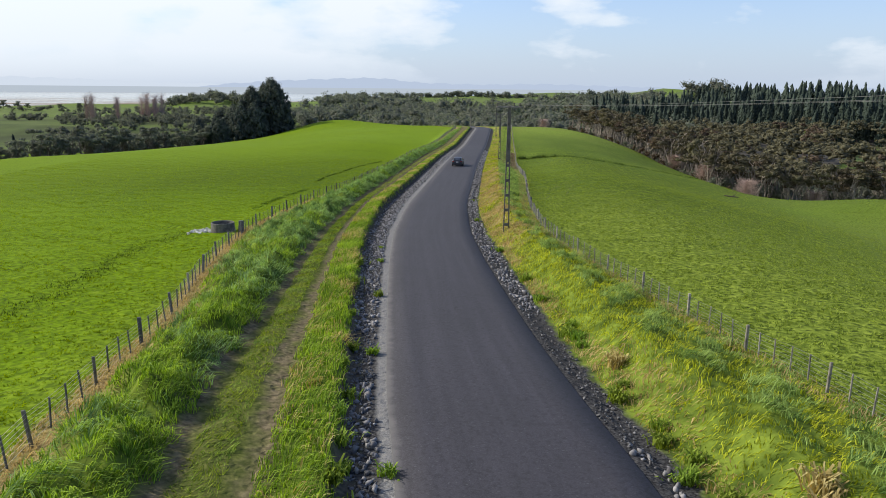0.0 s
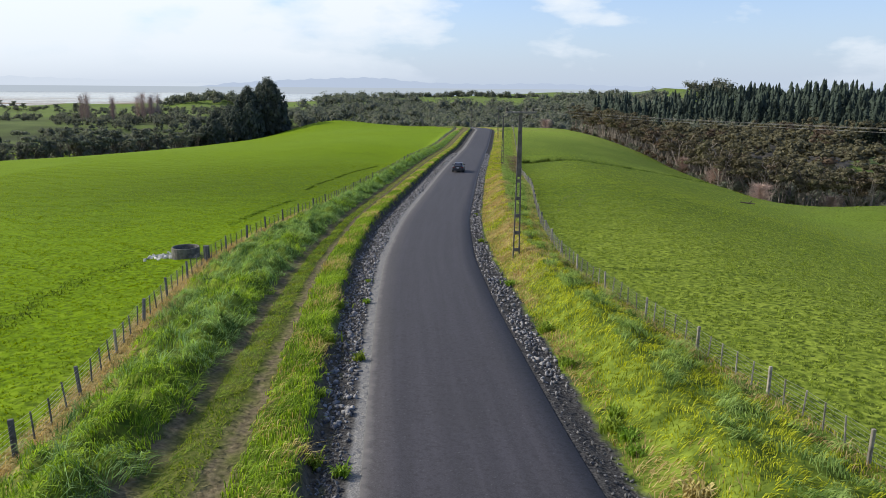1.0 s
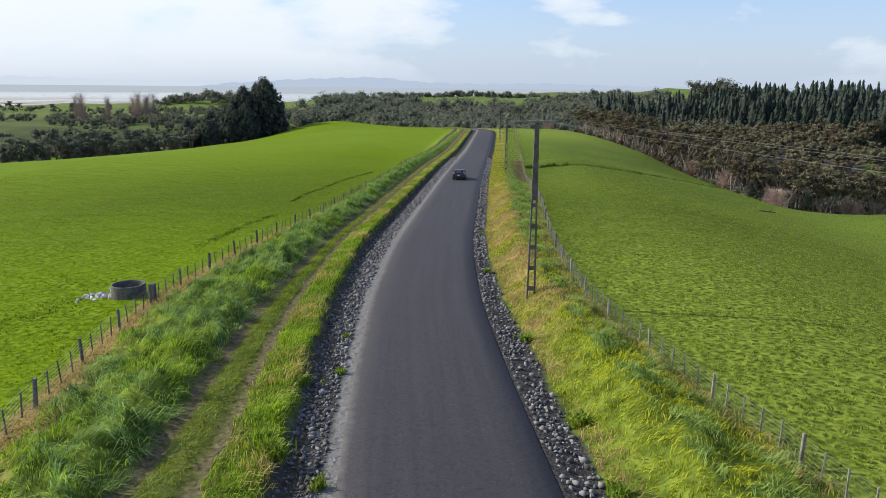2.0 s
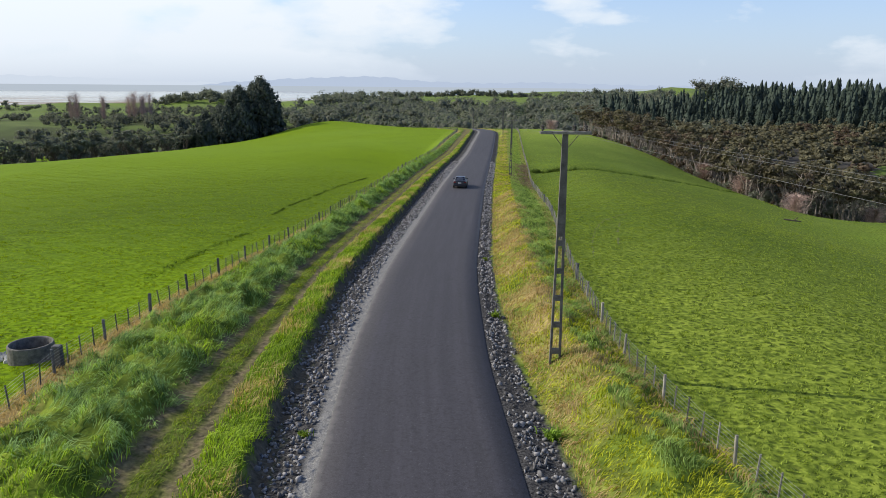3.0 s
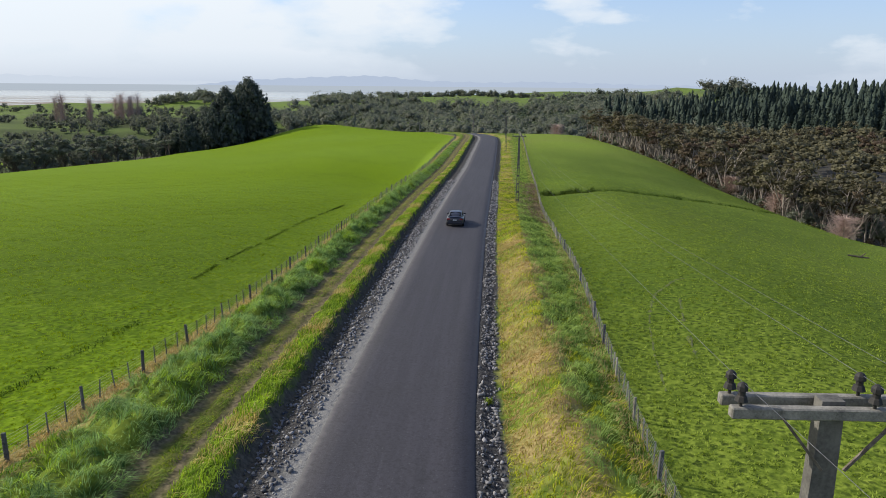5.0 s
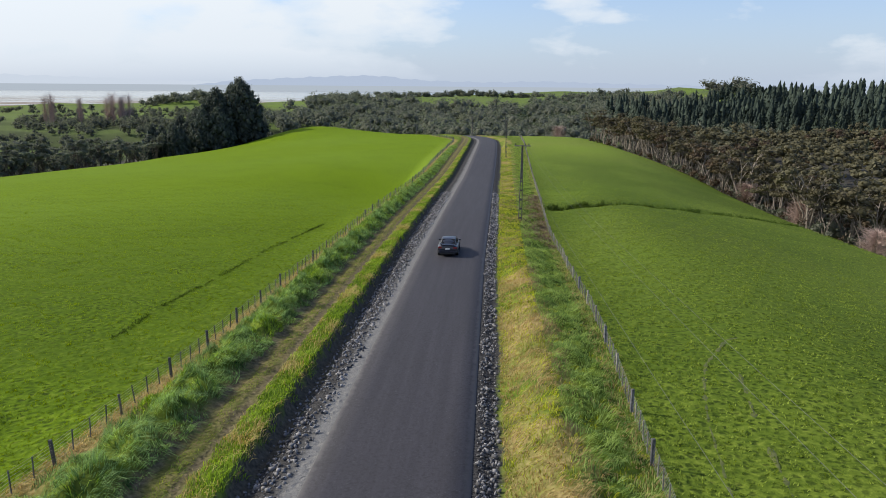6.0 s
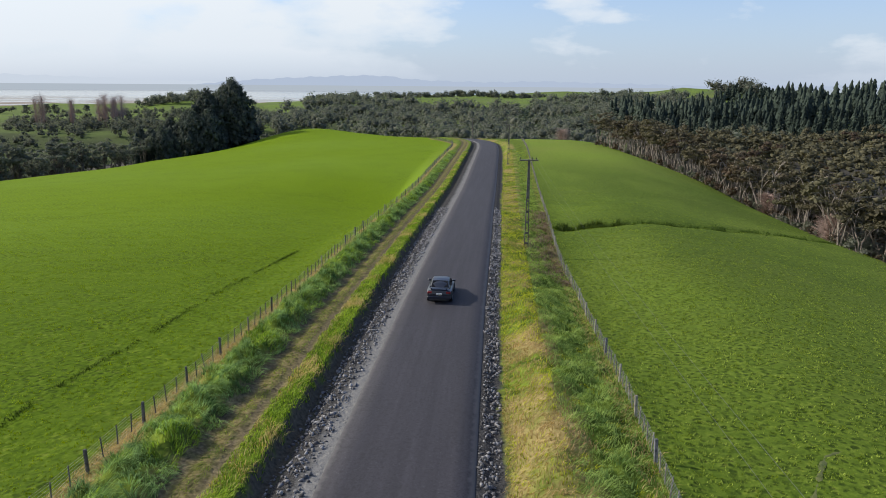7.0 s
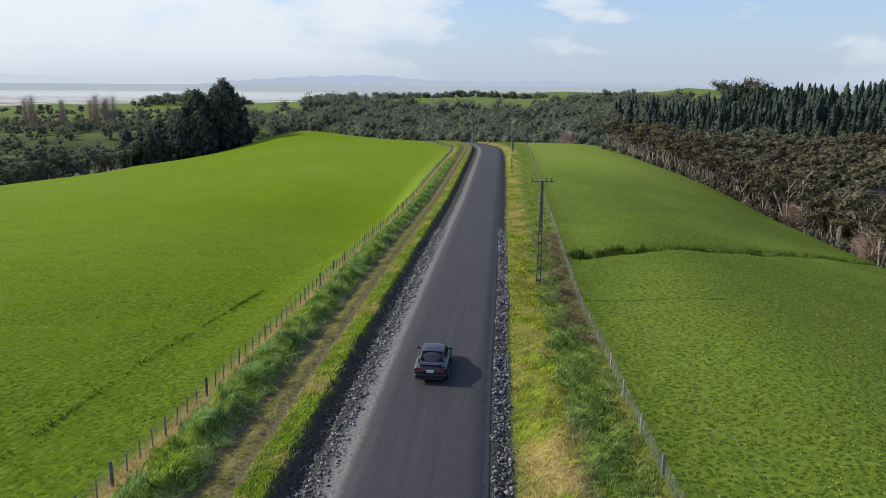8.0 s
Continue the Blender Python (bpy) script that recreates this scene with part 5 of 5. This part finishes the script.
def stone_mesh(rng, size, mat, name):
    """A small angular stone."""
    bm = bmesh.new()
    bmesh.ops.create_icosphere(bm, subdivisions=1, radius=1.0)
    sc = rng.uniform(0.55, 1.45, 3) * size
    sc[2] *= 0.7
    for p in bm.verts:
        p.co = Vector(p.co[i] * sc[i] * rng.uniform(0.5, 1.3) for i in range(3))
    me = bpy.data.meshes.new(name)
    bm.to_mesh(me)
    bm.free()
    me.materials.append(mat)
    return me


rng = np.random.default_rng(70)
TX, TY = -20.15, 52.5
water_trough(TX, TY)
pale = [stone_mesh(rng, 0.16, PALE_ROCK, "pale_rock") for _ in range(6)]
for i in range(46):
    a, d = rng.uniform(0, 6.28), abs(rng.normal(scale=0.75))
    x, y = TX - 1.75 + d * math.cos(a) * 1.0, TY + 0.15 + d * math.sin(a) * 0.75
    ob = new("pale_rock", pale[i % 6])
    ob.matrix_basis = pose(x, y, on_land(x, y, 0.02 + 0.08 * max(0, 0.7 - d)), *rng.uniform(0, 360, 3))
    tagged(ob, "pale limestone rock heaped beside the water trough", "rock", "pale rocks by the trough")


def strainer_post(x, y):
    bm = bmesh.new()
    box(bm, -0.17, 0.17, -0.12, 0.12, -0.4, 0.95, 0.02)
    for p in bm.verts:
        p.co += Vector(rng.normal(scale=0.008, size=3))
    ob = new("strainer_post", bpy.data.meshes.new("strainer_post"))
    bm.to_mesh(ob.data)
    bm.free()
    ob.data.materials.append(TREATED)
    ob.matrix_basis = pose(x, y, on_land(x, y), 2, 1, 0)
    tagged(ob, "broad dark grey strainer post beside the water trough", "fence post")


strainer_post(float(road_x(51.45) + left_fence_u(51.45)) - 0.2, 51.45)


def fallen_log(x, y):
    vs, fs = [], []
    add_tube(vs, fs, [(-1.3, 0, 0.16), (-0.4, 0.05, 0.2), (0.5, 0, 0.24), (1.4, 0.1, 0.3)], [0.10, 0.13, 0.12, 0.08], 8)
    add_tube(vs, fs, [(0.3, 0, 0.3), (0.6, -0.25, 0.75), (0.65, -0.4, 1.0)], [0.1, 0.07, 0.03], 6)
    ob = new("fallen_log", mesh_object("fallen_log", vs, fs, DARK_BARK))
    ob.matrix_basis = pose(x, y, on_land(x, y), 0, 8, -14)
    tagged(ob, "dark broken log lying on the sloping grass", "log")


fallen_log(49.4, 144.0)


def marker_post(x, y):
    bm = bmesh.new()
    box(bm, -0.16, 0.16, -0.16, 0.16, -0.3, 2.9, 0.03)
    ob = new("marker_post", bpy.data.meshes.new("marker_post"))
    bm.to_mesh(ob.data)
    bm.free()
    ob.data.materials.append(PALE_ROCK)
    ob.matrix_basis = pose(x, y, on_land(x, y))
    tagged(ob, "tall pale post standing before the dark bush", "post")


marker_post(38.5, 381.0)


SOIL = plain("bare_soil", (0.040, 0.060, 0.010), (0.105, 0.115, 0.030), 2.5, 0.95)


def wheel_mark(points, width):
    """A shallow bare rut pressed into the turf."""
    pts = [Vector((x, y, 0)) for x, y in points]
    line = []
    for a, b in zip(pts, pts[1:]):
        n = max(2, int((b - a).length / 0.3))
        line += [a.lerp(b, i / n) for i in range(n)]
    vs, fs = [], []
    for i, p in enumerate(line):
        d = (line[min(i + 1, len(line) - 1)] - line[max(i - 1, 0)]).normalized()
        s = Vector((-d.y, d.x, 0)) * width * rng.uniform(0.1, 0.7)
        for q, lift in ((p - s, -0.015), (p, 0.012), (p + s, -0.015)):
            vs.append((q.x, q.y, on_land(q.x, q.y, lift)))
    for i in range(len(line) - 1):
        k = 3 * i
        fs += [(k, k + 1, k + 4, k + 3), (k + 1, k + 2, k + 5, k + 4)]
    ob = new("wheel_mark", mesh_object("wheel_mark", vs, fs, SOIL, True))
    return tagged(ob, "bare muddy wheel mark curving through the pasture", "wheel mark", "wheel marks")


wheel_mark([(13.9, 99.1), (12.6, 98.4), (11.4, 96.3), (10.3, 94.4), (9.6, 92.4), (8.9, 89.8), (8.3, 87.3), (7.4, 82), (6.7, 76.5)], 0.24)
wheel_mark([(11.9, 94.6), (11.6, 93.3), (11.0, 90.4), (10.3, 87.2), (9.3, 81)], 0.24)


def weed_clump(name, seed, n, height, mat, label, group):
    """A tuft of broad arching blades."""
    rng = np.random.default_rng(seed)
    vs, fs = [], []
    for k in range(n):
        a, h = rng.uniform(0, 6.28), height * rng.uniform(0.55, 1.1)
        out = h * rng.uniform(0.3, 0.95)
        p = Vector((rng.normal(scale=0.12), rng.normal(scale=0.12), -0.03))
        d, s = Vector((math.cos(a), math.sin(a), 0)), Vector((-math.sin(a), math.cos(a), 0)) * rng.uniform(0.014, 0.03)
        q1, q2, q3 = p + d * out * 0.35 + Vector((0, 0, h * 0.62)), p + d * out * 0.75 + Vector((0, 0, h * 0.85)), p + d * out * 1.15 + Vector((0, 0, h * 0.7))
        i = len(vs)
        vs += [p - s, p + s, q1 - s, q1 + s, q2 - s * 0.8, q2 + s * 0.8, q3]
        fs += [(i, i + 1, i + 3, i + 2), (i + 2, i + 3, i + 5, i + 4), (i + 4, i + 5, i + 6)]
    ob = new(name, mesh_object(name, vs, fs, mat))
    return tagged(ob, label, "plant", group)


LUSH = leafy("lush_broad_leaves", (0.10, 0.165, 0.018), (0.30, 0.41, 0.06), (1.0, 1.0, 0.3), 0.5, 0.4, 0.5)
protos = [weed_clump("weed_clump", 80 + i, 80, 0.42, LUSH, "bright green strappy weed clump at the road's stony edge", "roadside weed clumps") for i in range(3)]
spots = [(u, y) for u, y in ((4.1, 11.5), (4.3, 12.6), (4.0, 13.7), (4.4, 14.4), (3.9, 15.4), (4.5, 16.3), (4.2, 17.4), (4.5, 18.3), (4.1, 20.5), (4.55, 21.4), (4.5, 26.2), (4.6, 27.0), (4.4, 27.9), (4.7, 28.6),
                             (-4.6, 11.2), (-4.7, 12.1), (-4.5, 13.0), (-4.8, 13.8), (-4.6, 14.9), (-4.7, 16.1), (-4.8, 17.5), (-4.6, 19.4), (-4.8, 21.5), (-4.6, 24.5), (-3.7, 12.6), (-3.5, 14.8), (-3.8, 24.0), (4.3, 33.5), (4.4, 38.0),
                             (-4.7, 29.0), (-4.8, 34.0), (-3.5, 33.0), (-3.4, 41.5), (-3.5, 46.0), (-4.7, 40.0), (3.6, 61.0), (3.5, 75.0), (4.0, 47.0))]
for i, (u, y) in enumerate(spots):
    x = float(road_x(y)) + float(lane_u(u, y))
    s = rng.uniform(0.75, 1.25) * (0.7 if abs(u) < 3.9 else 1.0)
    m = Matrix.LocRotScale((x, y, on_land(x, y)), Euler((0, 0, rng.uniform(0, 6.28))), (s, s, s))
    if i < len(protos):
        protos[i].matrix_basis = m
    else:
        copy_thing(protos[i % len(protos)], m).matrix_basis = m
straw = [weed_clump("straw_tussock", 90 + i, 90, 0.6, DRY_GRASS, "pale dead straw tussock on the bank", "dead tussocks") for i in range(2)]
for i, (u, y) in enumerate(((5.0, 23.2), (5.5, 12.8), (5.9, 13.6))):
    x = float(road_x(y)) + u
    m = Matrix.LocRotScale((x, y, on_land(x, y)), Euler((0, 0, rng.uniform(0, 6.28))), (1.1, 1.1, 1.1))
    if i < 2:
        straw[i].matrix_basis = m
    else:
        copy_thing(straw[i % 2], m).matrix_basis = m


# ---- grass ----
def grass_mesh(name, rng, u, y, height, width, lean, mat, sway=0.5, plain_blade=False, calm=0.7):
    """Bent blades at (u, y): arrays of road offset and distance along."""
    n = len(y)
    x = road_x(y) + u
    z = rough_land(x, y) - 0.02
    h = height * rng.uniform(0.5, 1.25, n)
    wind = 6.28 * bumps(x, y, 1.6, 5.0) + rng.normal(scale=calm, size=n)
    reach = h * lean * rng.uniform(0.3, 1.3, n)
    dx, dy = np.cos(wind) * reach + sway * h, np.sin(wind) * reach
    t = rng.uniform(0, 6.28, n)
    sx, sy = np.cos(t) * width * 0.5, np.sin(t) * width * 0.5
    p = np.stack([x, y, z], -1)
    s = np.stack([sx, sy, np.zeros(n)], -1)
    mid = p + np.stack([dx * 0.35, dy * 0.35, h * 0.65], -1)
    tip = p + np.stack([dx, dy, h * np.clip(1.05 - 0.35 * lean, 0.4, 1.05)], -1)
    if plain_blade:
        return from_arrays(name, np.stack([p - s, p + s, tip], 1).reshape(-1, 3), np.arange(n * 3), np.full(n, 3), mat)
    v = np.stack([p - s, p + s, mid + s * 0.8, mid - s * 0.8, tip], 1).reshape(-1, 3)
    k = (np.arange(n) * 5)[:, None]
    corner = np.concatenate([k + [0, 1, 2, 3], k + [3, 2, 4]], 1).reshape(-1)
    return from_arrays(name, v, corner, np.tile([4, 3], n), mat)


def scatter(rng, n, u0, u1, y0, y1, fade=110.0):
    """Even cover near the way, thinning beyond."""
    y = rng.uniform(y0, y1, int(n * 1.6))
    keep = rng.uniform(size=len(y)) < np.where(y < fade, 1.0, (fade / y) ** 2)
    y = y[keep][:n]
    lo = u0(y) if callable(u0) else u0
    hi = u1(y) if callable(u1) else u1
    return lo + (hi - lo) * rng.uniform(size=len(y)), y


def stuff(name, me, label, category):
    return tagged(new(name, me), label, category, kind="stuff")


rng = np.random.default_rng(99)
# long grass between the wheel track and the left fence
u, y = scatter(rng, 136000, lambda y: left_fence_u(y) + 0.5, lambda y: lane_u(-8.45, y) + 0.35 * bumps(y, y, 1.2), 4, 265)
lumps = bumps(road_x(y) + u, y, 1.1, 3.0)
keep = 0.6 * lumps + 0.6 * bumps(road_x(y) + u, y, 0.5, 8.0) > rng.uniform(-0.9, 0.25, len(u))
u, y, lumps = u[keep], y[keep], lumps[keep]
cut = bumps(road_x(y) + u, y, 4.0, 2.0) + rng.normal(scale=0.25, size=len(u)) + 0.45 * smooth(40, 18, y) - 0.35 * smooth(36, 60, y)
part_a = cut < 0.12
stuff("long_grass", grass_mesh("long_grass", rng, u[part_a], y[part_a], 0.24 + 0.26 * smooth(-0.5, 0.8, lumps[part_a]), 0.023, 1.8, LONG_GRASS, calm=0.4), "long lodged blue-green grass on the verge", "grass")
stuff("verge_grass", grass_mesh("verge_grass", rng, u[~part_a], y[~part_a], 0.36, 0.026, 1.1, BANK_GRASS), "rough bright green grass on the verge", "grass")
# bank between the track and the stones
u, y = scatter(rng, 56000, lambda y: lane_u(-6.35, y) + 0.2 * bumps(y, y, 0.8), lambda y: lane_u(-4.75, y) + 0.25 * bumps(y, y, 0.9), 4, 265)
pale = (bumps(road_x(y) + u, y, 2.5, 7.0) + rng.normal(scale=0.4, size=len(u))) > 0.55
stuff("seed_grass", grass_mesh("seed_grass", rng, u[pale], y[pale], 0.34, 0.024, 0.9, DRY_GRASS), "pale seeding grass on the bank", "grass")
u, y = u[~pale], y[~pale]
stuff("bank_grass", grass_mesh("bank_grass", rng, u, y, 0.29 - 0.09 * smooth(50, 90, y), 0.026, 0.8, BANK_GRASS), "thick bright grass on the bank beside the stones", "grass")
# middle of the wheel track
u, y = scatter(rng, 46000, lambda y: lane_u(-7.9, y), lambda y: lane_u(-6.95, y), 4, 200)
keep = rng.uniform(size=len(y)) < 0.85 - 0.65 * smooth(60, 88, y)
u, y = u[keep], y[keep]
deep = bumps(road_x(y) + u, y, 0.7, 5.0) + rng.normal(scale=0.3, size=len(u)) > -0.1
stuff("track_grass", grass_mesh("track_grass", rng, u[~deep], y[~deep], 0.17, 0.030, 0.9, BANK_GRASS, 0.3, True), "short bright grass between the wheel ruts", "grass")
stuff("track_grass", grass_mesh("track_grass", rng, u[deep], y[deep], 0.15, 0.030, 0.9, DEEP_GRASS, 0.3, True), "short dark green grass between the wheel ruts", "grass")
# dead strip along the left fence
u, y = scatter(rng, 22000, lambda y: left_fence_u(y) - 0.5, lambda y: left_fence_u(y) + 0.7 + 0.6 * smooth(80, 100, y), 4, 220)
stuff("dead_grass", grass_mesh("dead_grass", rng, u, y, 0.24, 0.026, 1.2, DRY_GRASS), "pale dead grass under the fence", "grass")
# right bank: straw near the road, green towards the fence
u, y = scatter(rng, 118000, lambda y: lane_u(4.12, y), lambda y: right_fence_u(y) + 0.3, 4, 265)
x = road_x(y) + u
dry = bumps(x, y, 3.3, 1.0) * 0.5 + bumps(x, y, 1.2, 4.0) * 0.25 + rng.normal(scale=0.22, size=len(u)) + np.clip((7.3 - u) * 0.34, -0.7, 0.5) + 0.02 * smooth(45, 75, y) - 0.4 * smooth(105, 125, y) - 0.75 * smooth(50, 44, y) * smooth(4.9, 5.5, u) + 0.85 * np.exp(-((u - 5.6) / 0.7) ** 2 - ((y - 20.0) / 3.0) ** 2) - 0.28
strip = (u > right_fence_u(y) - 1.0) & (rng.uniform(size=len(u)) < 0.45)
d = (dry > 0.1) | strip
deep = ~d & (bumps(x, y, 1.2, 6.0) > 0.1 - 0.6 * smooth(60, 95, y)) & (u > 6.5)
stuff("dry_grass", grass_mesh("dry_grass", rng, u[d], y[d], 0.24, 0.026, 1.2, DRY_GRASS), "straw-coloured dry grass on the bank", "grass")
stuff("verge_grass", grass_mesh("verge_grass", rng, u[~d & ~deep], y[~d & ~deep], 0.22, 0.026, 1.1, BRIGHT_GRASS), "yellow-green grass on the bank", "grass")
stuff("long_grass", grass_mesh("long_grass", rng, u[deep], y[deep], 0.30, 0.026, 1.4, VERGE_LUSH), "taller dark green grass clumps on the bank", "grass")


# pasture: low grazed tussocks
def tufts(n, side, reach, seed, per=5):
    """Clumps of blades, thickest near the way, set closer where the turf is lush."""
    rng = np.random.default_rng(seed)
    y = 2 + 228 * rng.uniform(0, 1, n) ** 0.9
    v = reach * rng.uniform(0, 1, n) ** 1.25 * (0.5 + y / 130)
    f = left_fence_u(y) - 0.3 - v if side < 0 else right_fence_u(y) + 0.3 + v
    lush = bumps(f, y, 1.3, 4.0) + 0.7 * bumps(f, y, 0.55, 2.0) + 0.4 * bumps(f, y, 9.0, 1.0)
    keep = (lush > rng.uniform(-1.9, 0.1, n)) & (rng.uniform(0, 1, n) > smooth(110, 232, y))
    f, y = f[keep], y[keep]
    U = (f[:, None] + rng.normal(scale=0.075, size=(len(y), per))).ravel()
    Y = (y[:, None] + rng.normal(scale=0.085, size=(len(y), per))).ravel()
    return U, Y, rng


u, y, r2 = tufts(120000, -1, 46, 101, 3)
stuff("pasture_grass", grass_mesh("pasture_grass", r2, u, y, 0.10, 0.075, 0.7, PADDOCK_GRASS, 0.0, True), "low lush pasture grass in the paddock, coloured as if backlit", "grass")
u, y, r2 = tufts(140000, 1, 48, 102, 3)
stuff("pasture_grass", grass_mesh("pasture_grass", r2, u, y, 0.125, 0.075, 0.65, FIELD_GRASS, 0.0, True), "low grazed pasture tufts in the field", "grass")


def rush_line(points, n, width, seed, height=0.3):
    """Darker growth along an old drain, by places x, y."""
    rng = np.random.default_rng(seed)
    pts = np.array(points, float)
    f = rng.uniform(0, len(pts) - 1.001, n)
    i = f.astype(int)
    g = (f - i)[:, None]
    p = pts[i] * (1 - g) + pts[i + 1] * g
    p = p + rng.normal(scale=width, size=p.shape)
    keep = bumps(p[:, 0], p[:, 1], 1.7, 2.0) > -0.35
    p = p[keep]
    return grass_mesh("rush_grass", rng, p[:, 0] - road_x(p[:, 1]), p[:, 1], height, 0.035, 0.9, RUSH, 0.2)


BRACKEN = leafy("dead_brown_bracken", (0.13, 0.10, 0.062), (0.34, 0.27, 0.18), (1.0, 0.85, 0.6), 0.6, 0.3, 0.5)
RUSH = leafy("dark_rush_green", (0.022, 0.042, 0.006), (0.075, 0.12, 0.015), (1.0, 1.0, 0.3), 0.5, 0.3, 0.5)
stuff("rush_grass", rush_line([(-22.8, 53), (-23.4, 45.6), (-22.2, 38.7), (-21.6, 32.8), (-20.7, 27)], 1500, 0.55, 111, 0.15), "dark rushes along a wet line in the paddock", "grass")
stuff("rush_grass", rush_line([(-22.9, 68), (-23.0, 75), (-23.0, 80), (-22.3, 86)], 800, 0.25, 112, 0.18), "dark rushes along a faint drain in the paddock", "grass")
stuff("rush_grass", rush_line([(-23.5, 97), (-23.5, 104), (-22.8, 113), (-22.5, 123), (-21.5, 135), (-21, 142)], 1800, 0.14, 113, 0.19), "dark rushes along a faint drain in the paddock", "grass")
dx = np.linspace(8.0, 16.0, 6)
stuff("rush_grass", rush_line(list(zip(dx, drain_y(dx) + 0.3)), 2600, 0.55, 115, 0.95), "tall dark rushes at the head of the drain", "grass")
n = 6500
y = r2.uniform(131, 172, n)
u = right_fence_u(y) - 0.2 - np.abs(r2.normal(scale=1.3, size=n))
keep = bumps(u, y, 1.6, 3.0) > r2.uniform(-0.7, 0.5, n)
stuff("dead_bracken", grass_mesh("dead_bracken", r2, u[keep], y[keep], 0.42, 0.05, 1.2, BRACKEN), "brown dead bracken and grass along the fence", "grass")
dx = np.linspace(7.5, 58, 12)
stuff("rush_grass", rush_line(list(zip(dx, drain_y(dx))), 7000, 0.4, 114, 0.62), "dark rushes along the drain across the field", "grass")


# ---- stones along the road ----
def stone_edge(name, side, u0, u1, seed, label):
    rng = np.random.default_rng(seed)
    ob = thing(name, label, "stone edge", kind="structure")
    kinds = [stone_mesh(rng, 0.064, ROCK, "stone") for _ in range(8)]
    n = 7600 if side < 0 else 6400
    y = rng.uniform(6, 170, n)
    sh = left_shift(y) if side < 0 else right_shift(y)
    u = u0 + (u1 - u0 + side * sh + (np.minimum(side, 0) * (0.22 + 0.13 * smooth(75, 45, y)))) * rng.uniform(size=n) + 0.12 * bumps(y, y, 1.1)
    if side > 0:
        keep = rng.uniform(size=n) < (0.65 + 0.35 * smooth(26, 40, y)) * (0.35 + 0.65 * smooth(-0.5, 0.1, bumps(u, y, 2.6, 9.0)))
        u, y = u[keep], y[keep]
    x = road_x(y) + u
    z = rough_land(x, y) + rng.uniform(-0.02, 0.05, len(y))
    order = np.argsort(np.abs(y - 24.0))
    for i in order[:290]:
        part("stone", kinds[int(rng.integers(8))], None, ob, at=Matrix.LocRotScale((x[i], y[i], z[i]), Euler(rng.uniform(0, 6.28, 3)), [rng.uniform(0.5, 1.15)] * 3))
    rest = order[290:]
    m = len(rest)
    sc = 0.060 * rng.uniform(0.4, 1.7, (m, 1, 1)) * rng.uniform(0.45, 1.5, (m, 1, 3)) * rng.uniform(0.45, 1.4, (m, len(BALL_V), 1))
    q = rng.uniform(0, 6.28, m)
    c, s = np.cos(q)[:, None], np.sin(q)[:, None]
    v = BALL_V[None] * sc
    v = np.stack([v[..., 0] * c - v[..., 1] * s, v[..., 0] * s + v[..., 1] * c, v[..., 2]], -1) + np.stack([x[rest], y[rest], z[rest]], -1)[:, None]
    tri = (BALL_F[None] + (np.arange(m) * len(BALL_V))[:, None, None]).reshape(-1)
    rest_ob = part("loose_stone", from_arrays("loose_stone", v.reshape(-1, 3), tri, np.full(m * len(BALL_F), 3), ROCK_LOOSE), ROCK_LOOSE, ob)
    tagged(rest_ob, kind="stuff")


def island_rock():
    m, t, b, out = material("loose_basalt")
    geo = t.nodes.new("ShaderNodeNewGeometry")
    f = speckle(t, 9.0, 3)
    mix = math_node(t, "ADD", math_node(t, "MULTIPLY", f, 0.4), math_node(t, "MULTIPLY", geo.outputs["Random Per Island"], 0.6))
    link(t, blend(t, ramp(t, mix, (0.2, 0.0), (0.85, 1.0)), (0.040, 0.039, 0.042), (0.29, 0.28, 0.285)), b.inputs["Base Color"])
    b.inputs["Roughness"].default_value = 0.85
    return m


ROCK_LOOSE = island_rock()
stone_edge("stone_shoulder", -1, -3.4, -4.25, 121, "loose dark basalt stones in the ditch beside the road")
stone_edge("stone_shoulder", 1, 3.1, 4.0, 122, "loose dark basalt stones along the road's edge")
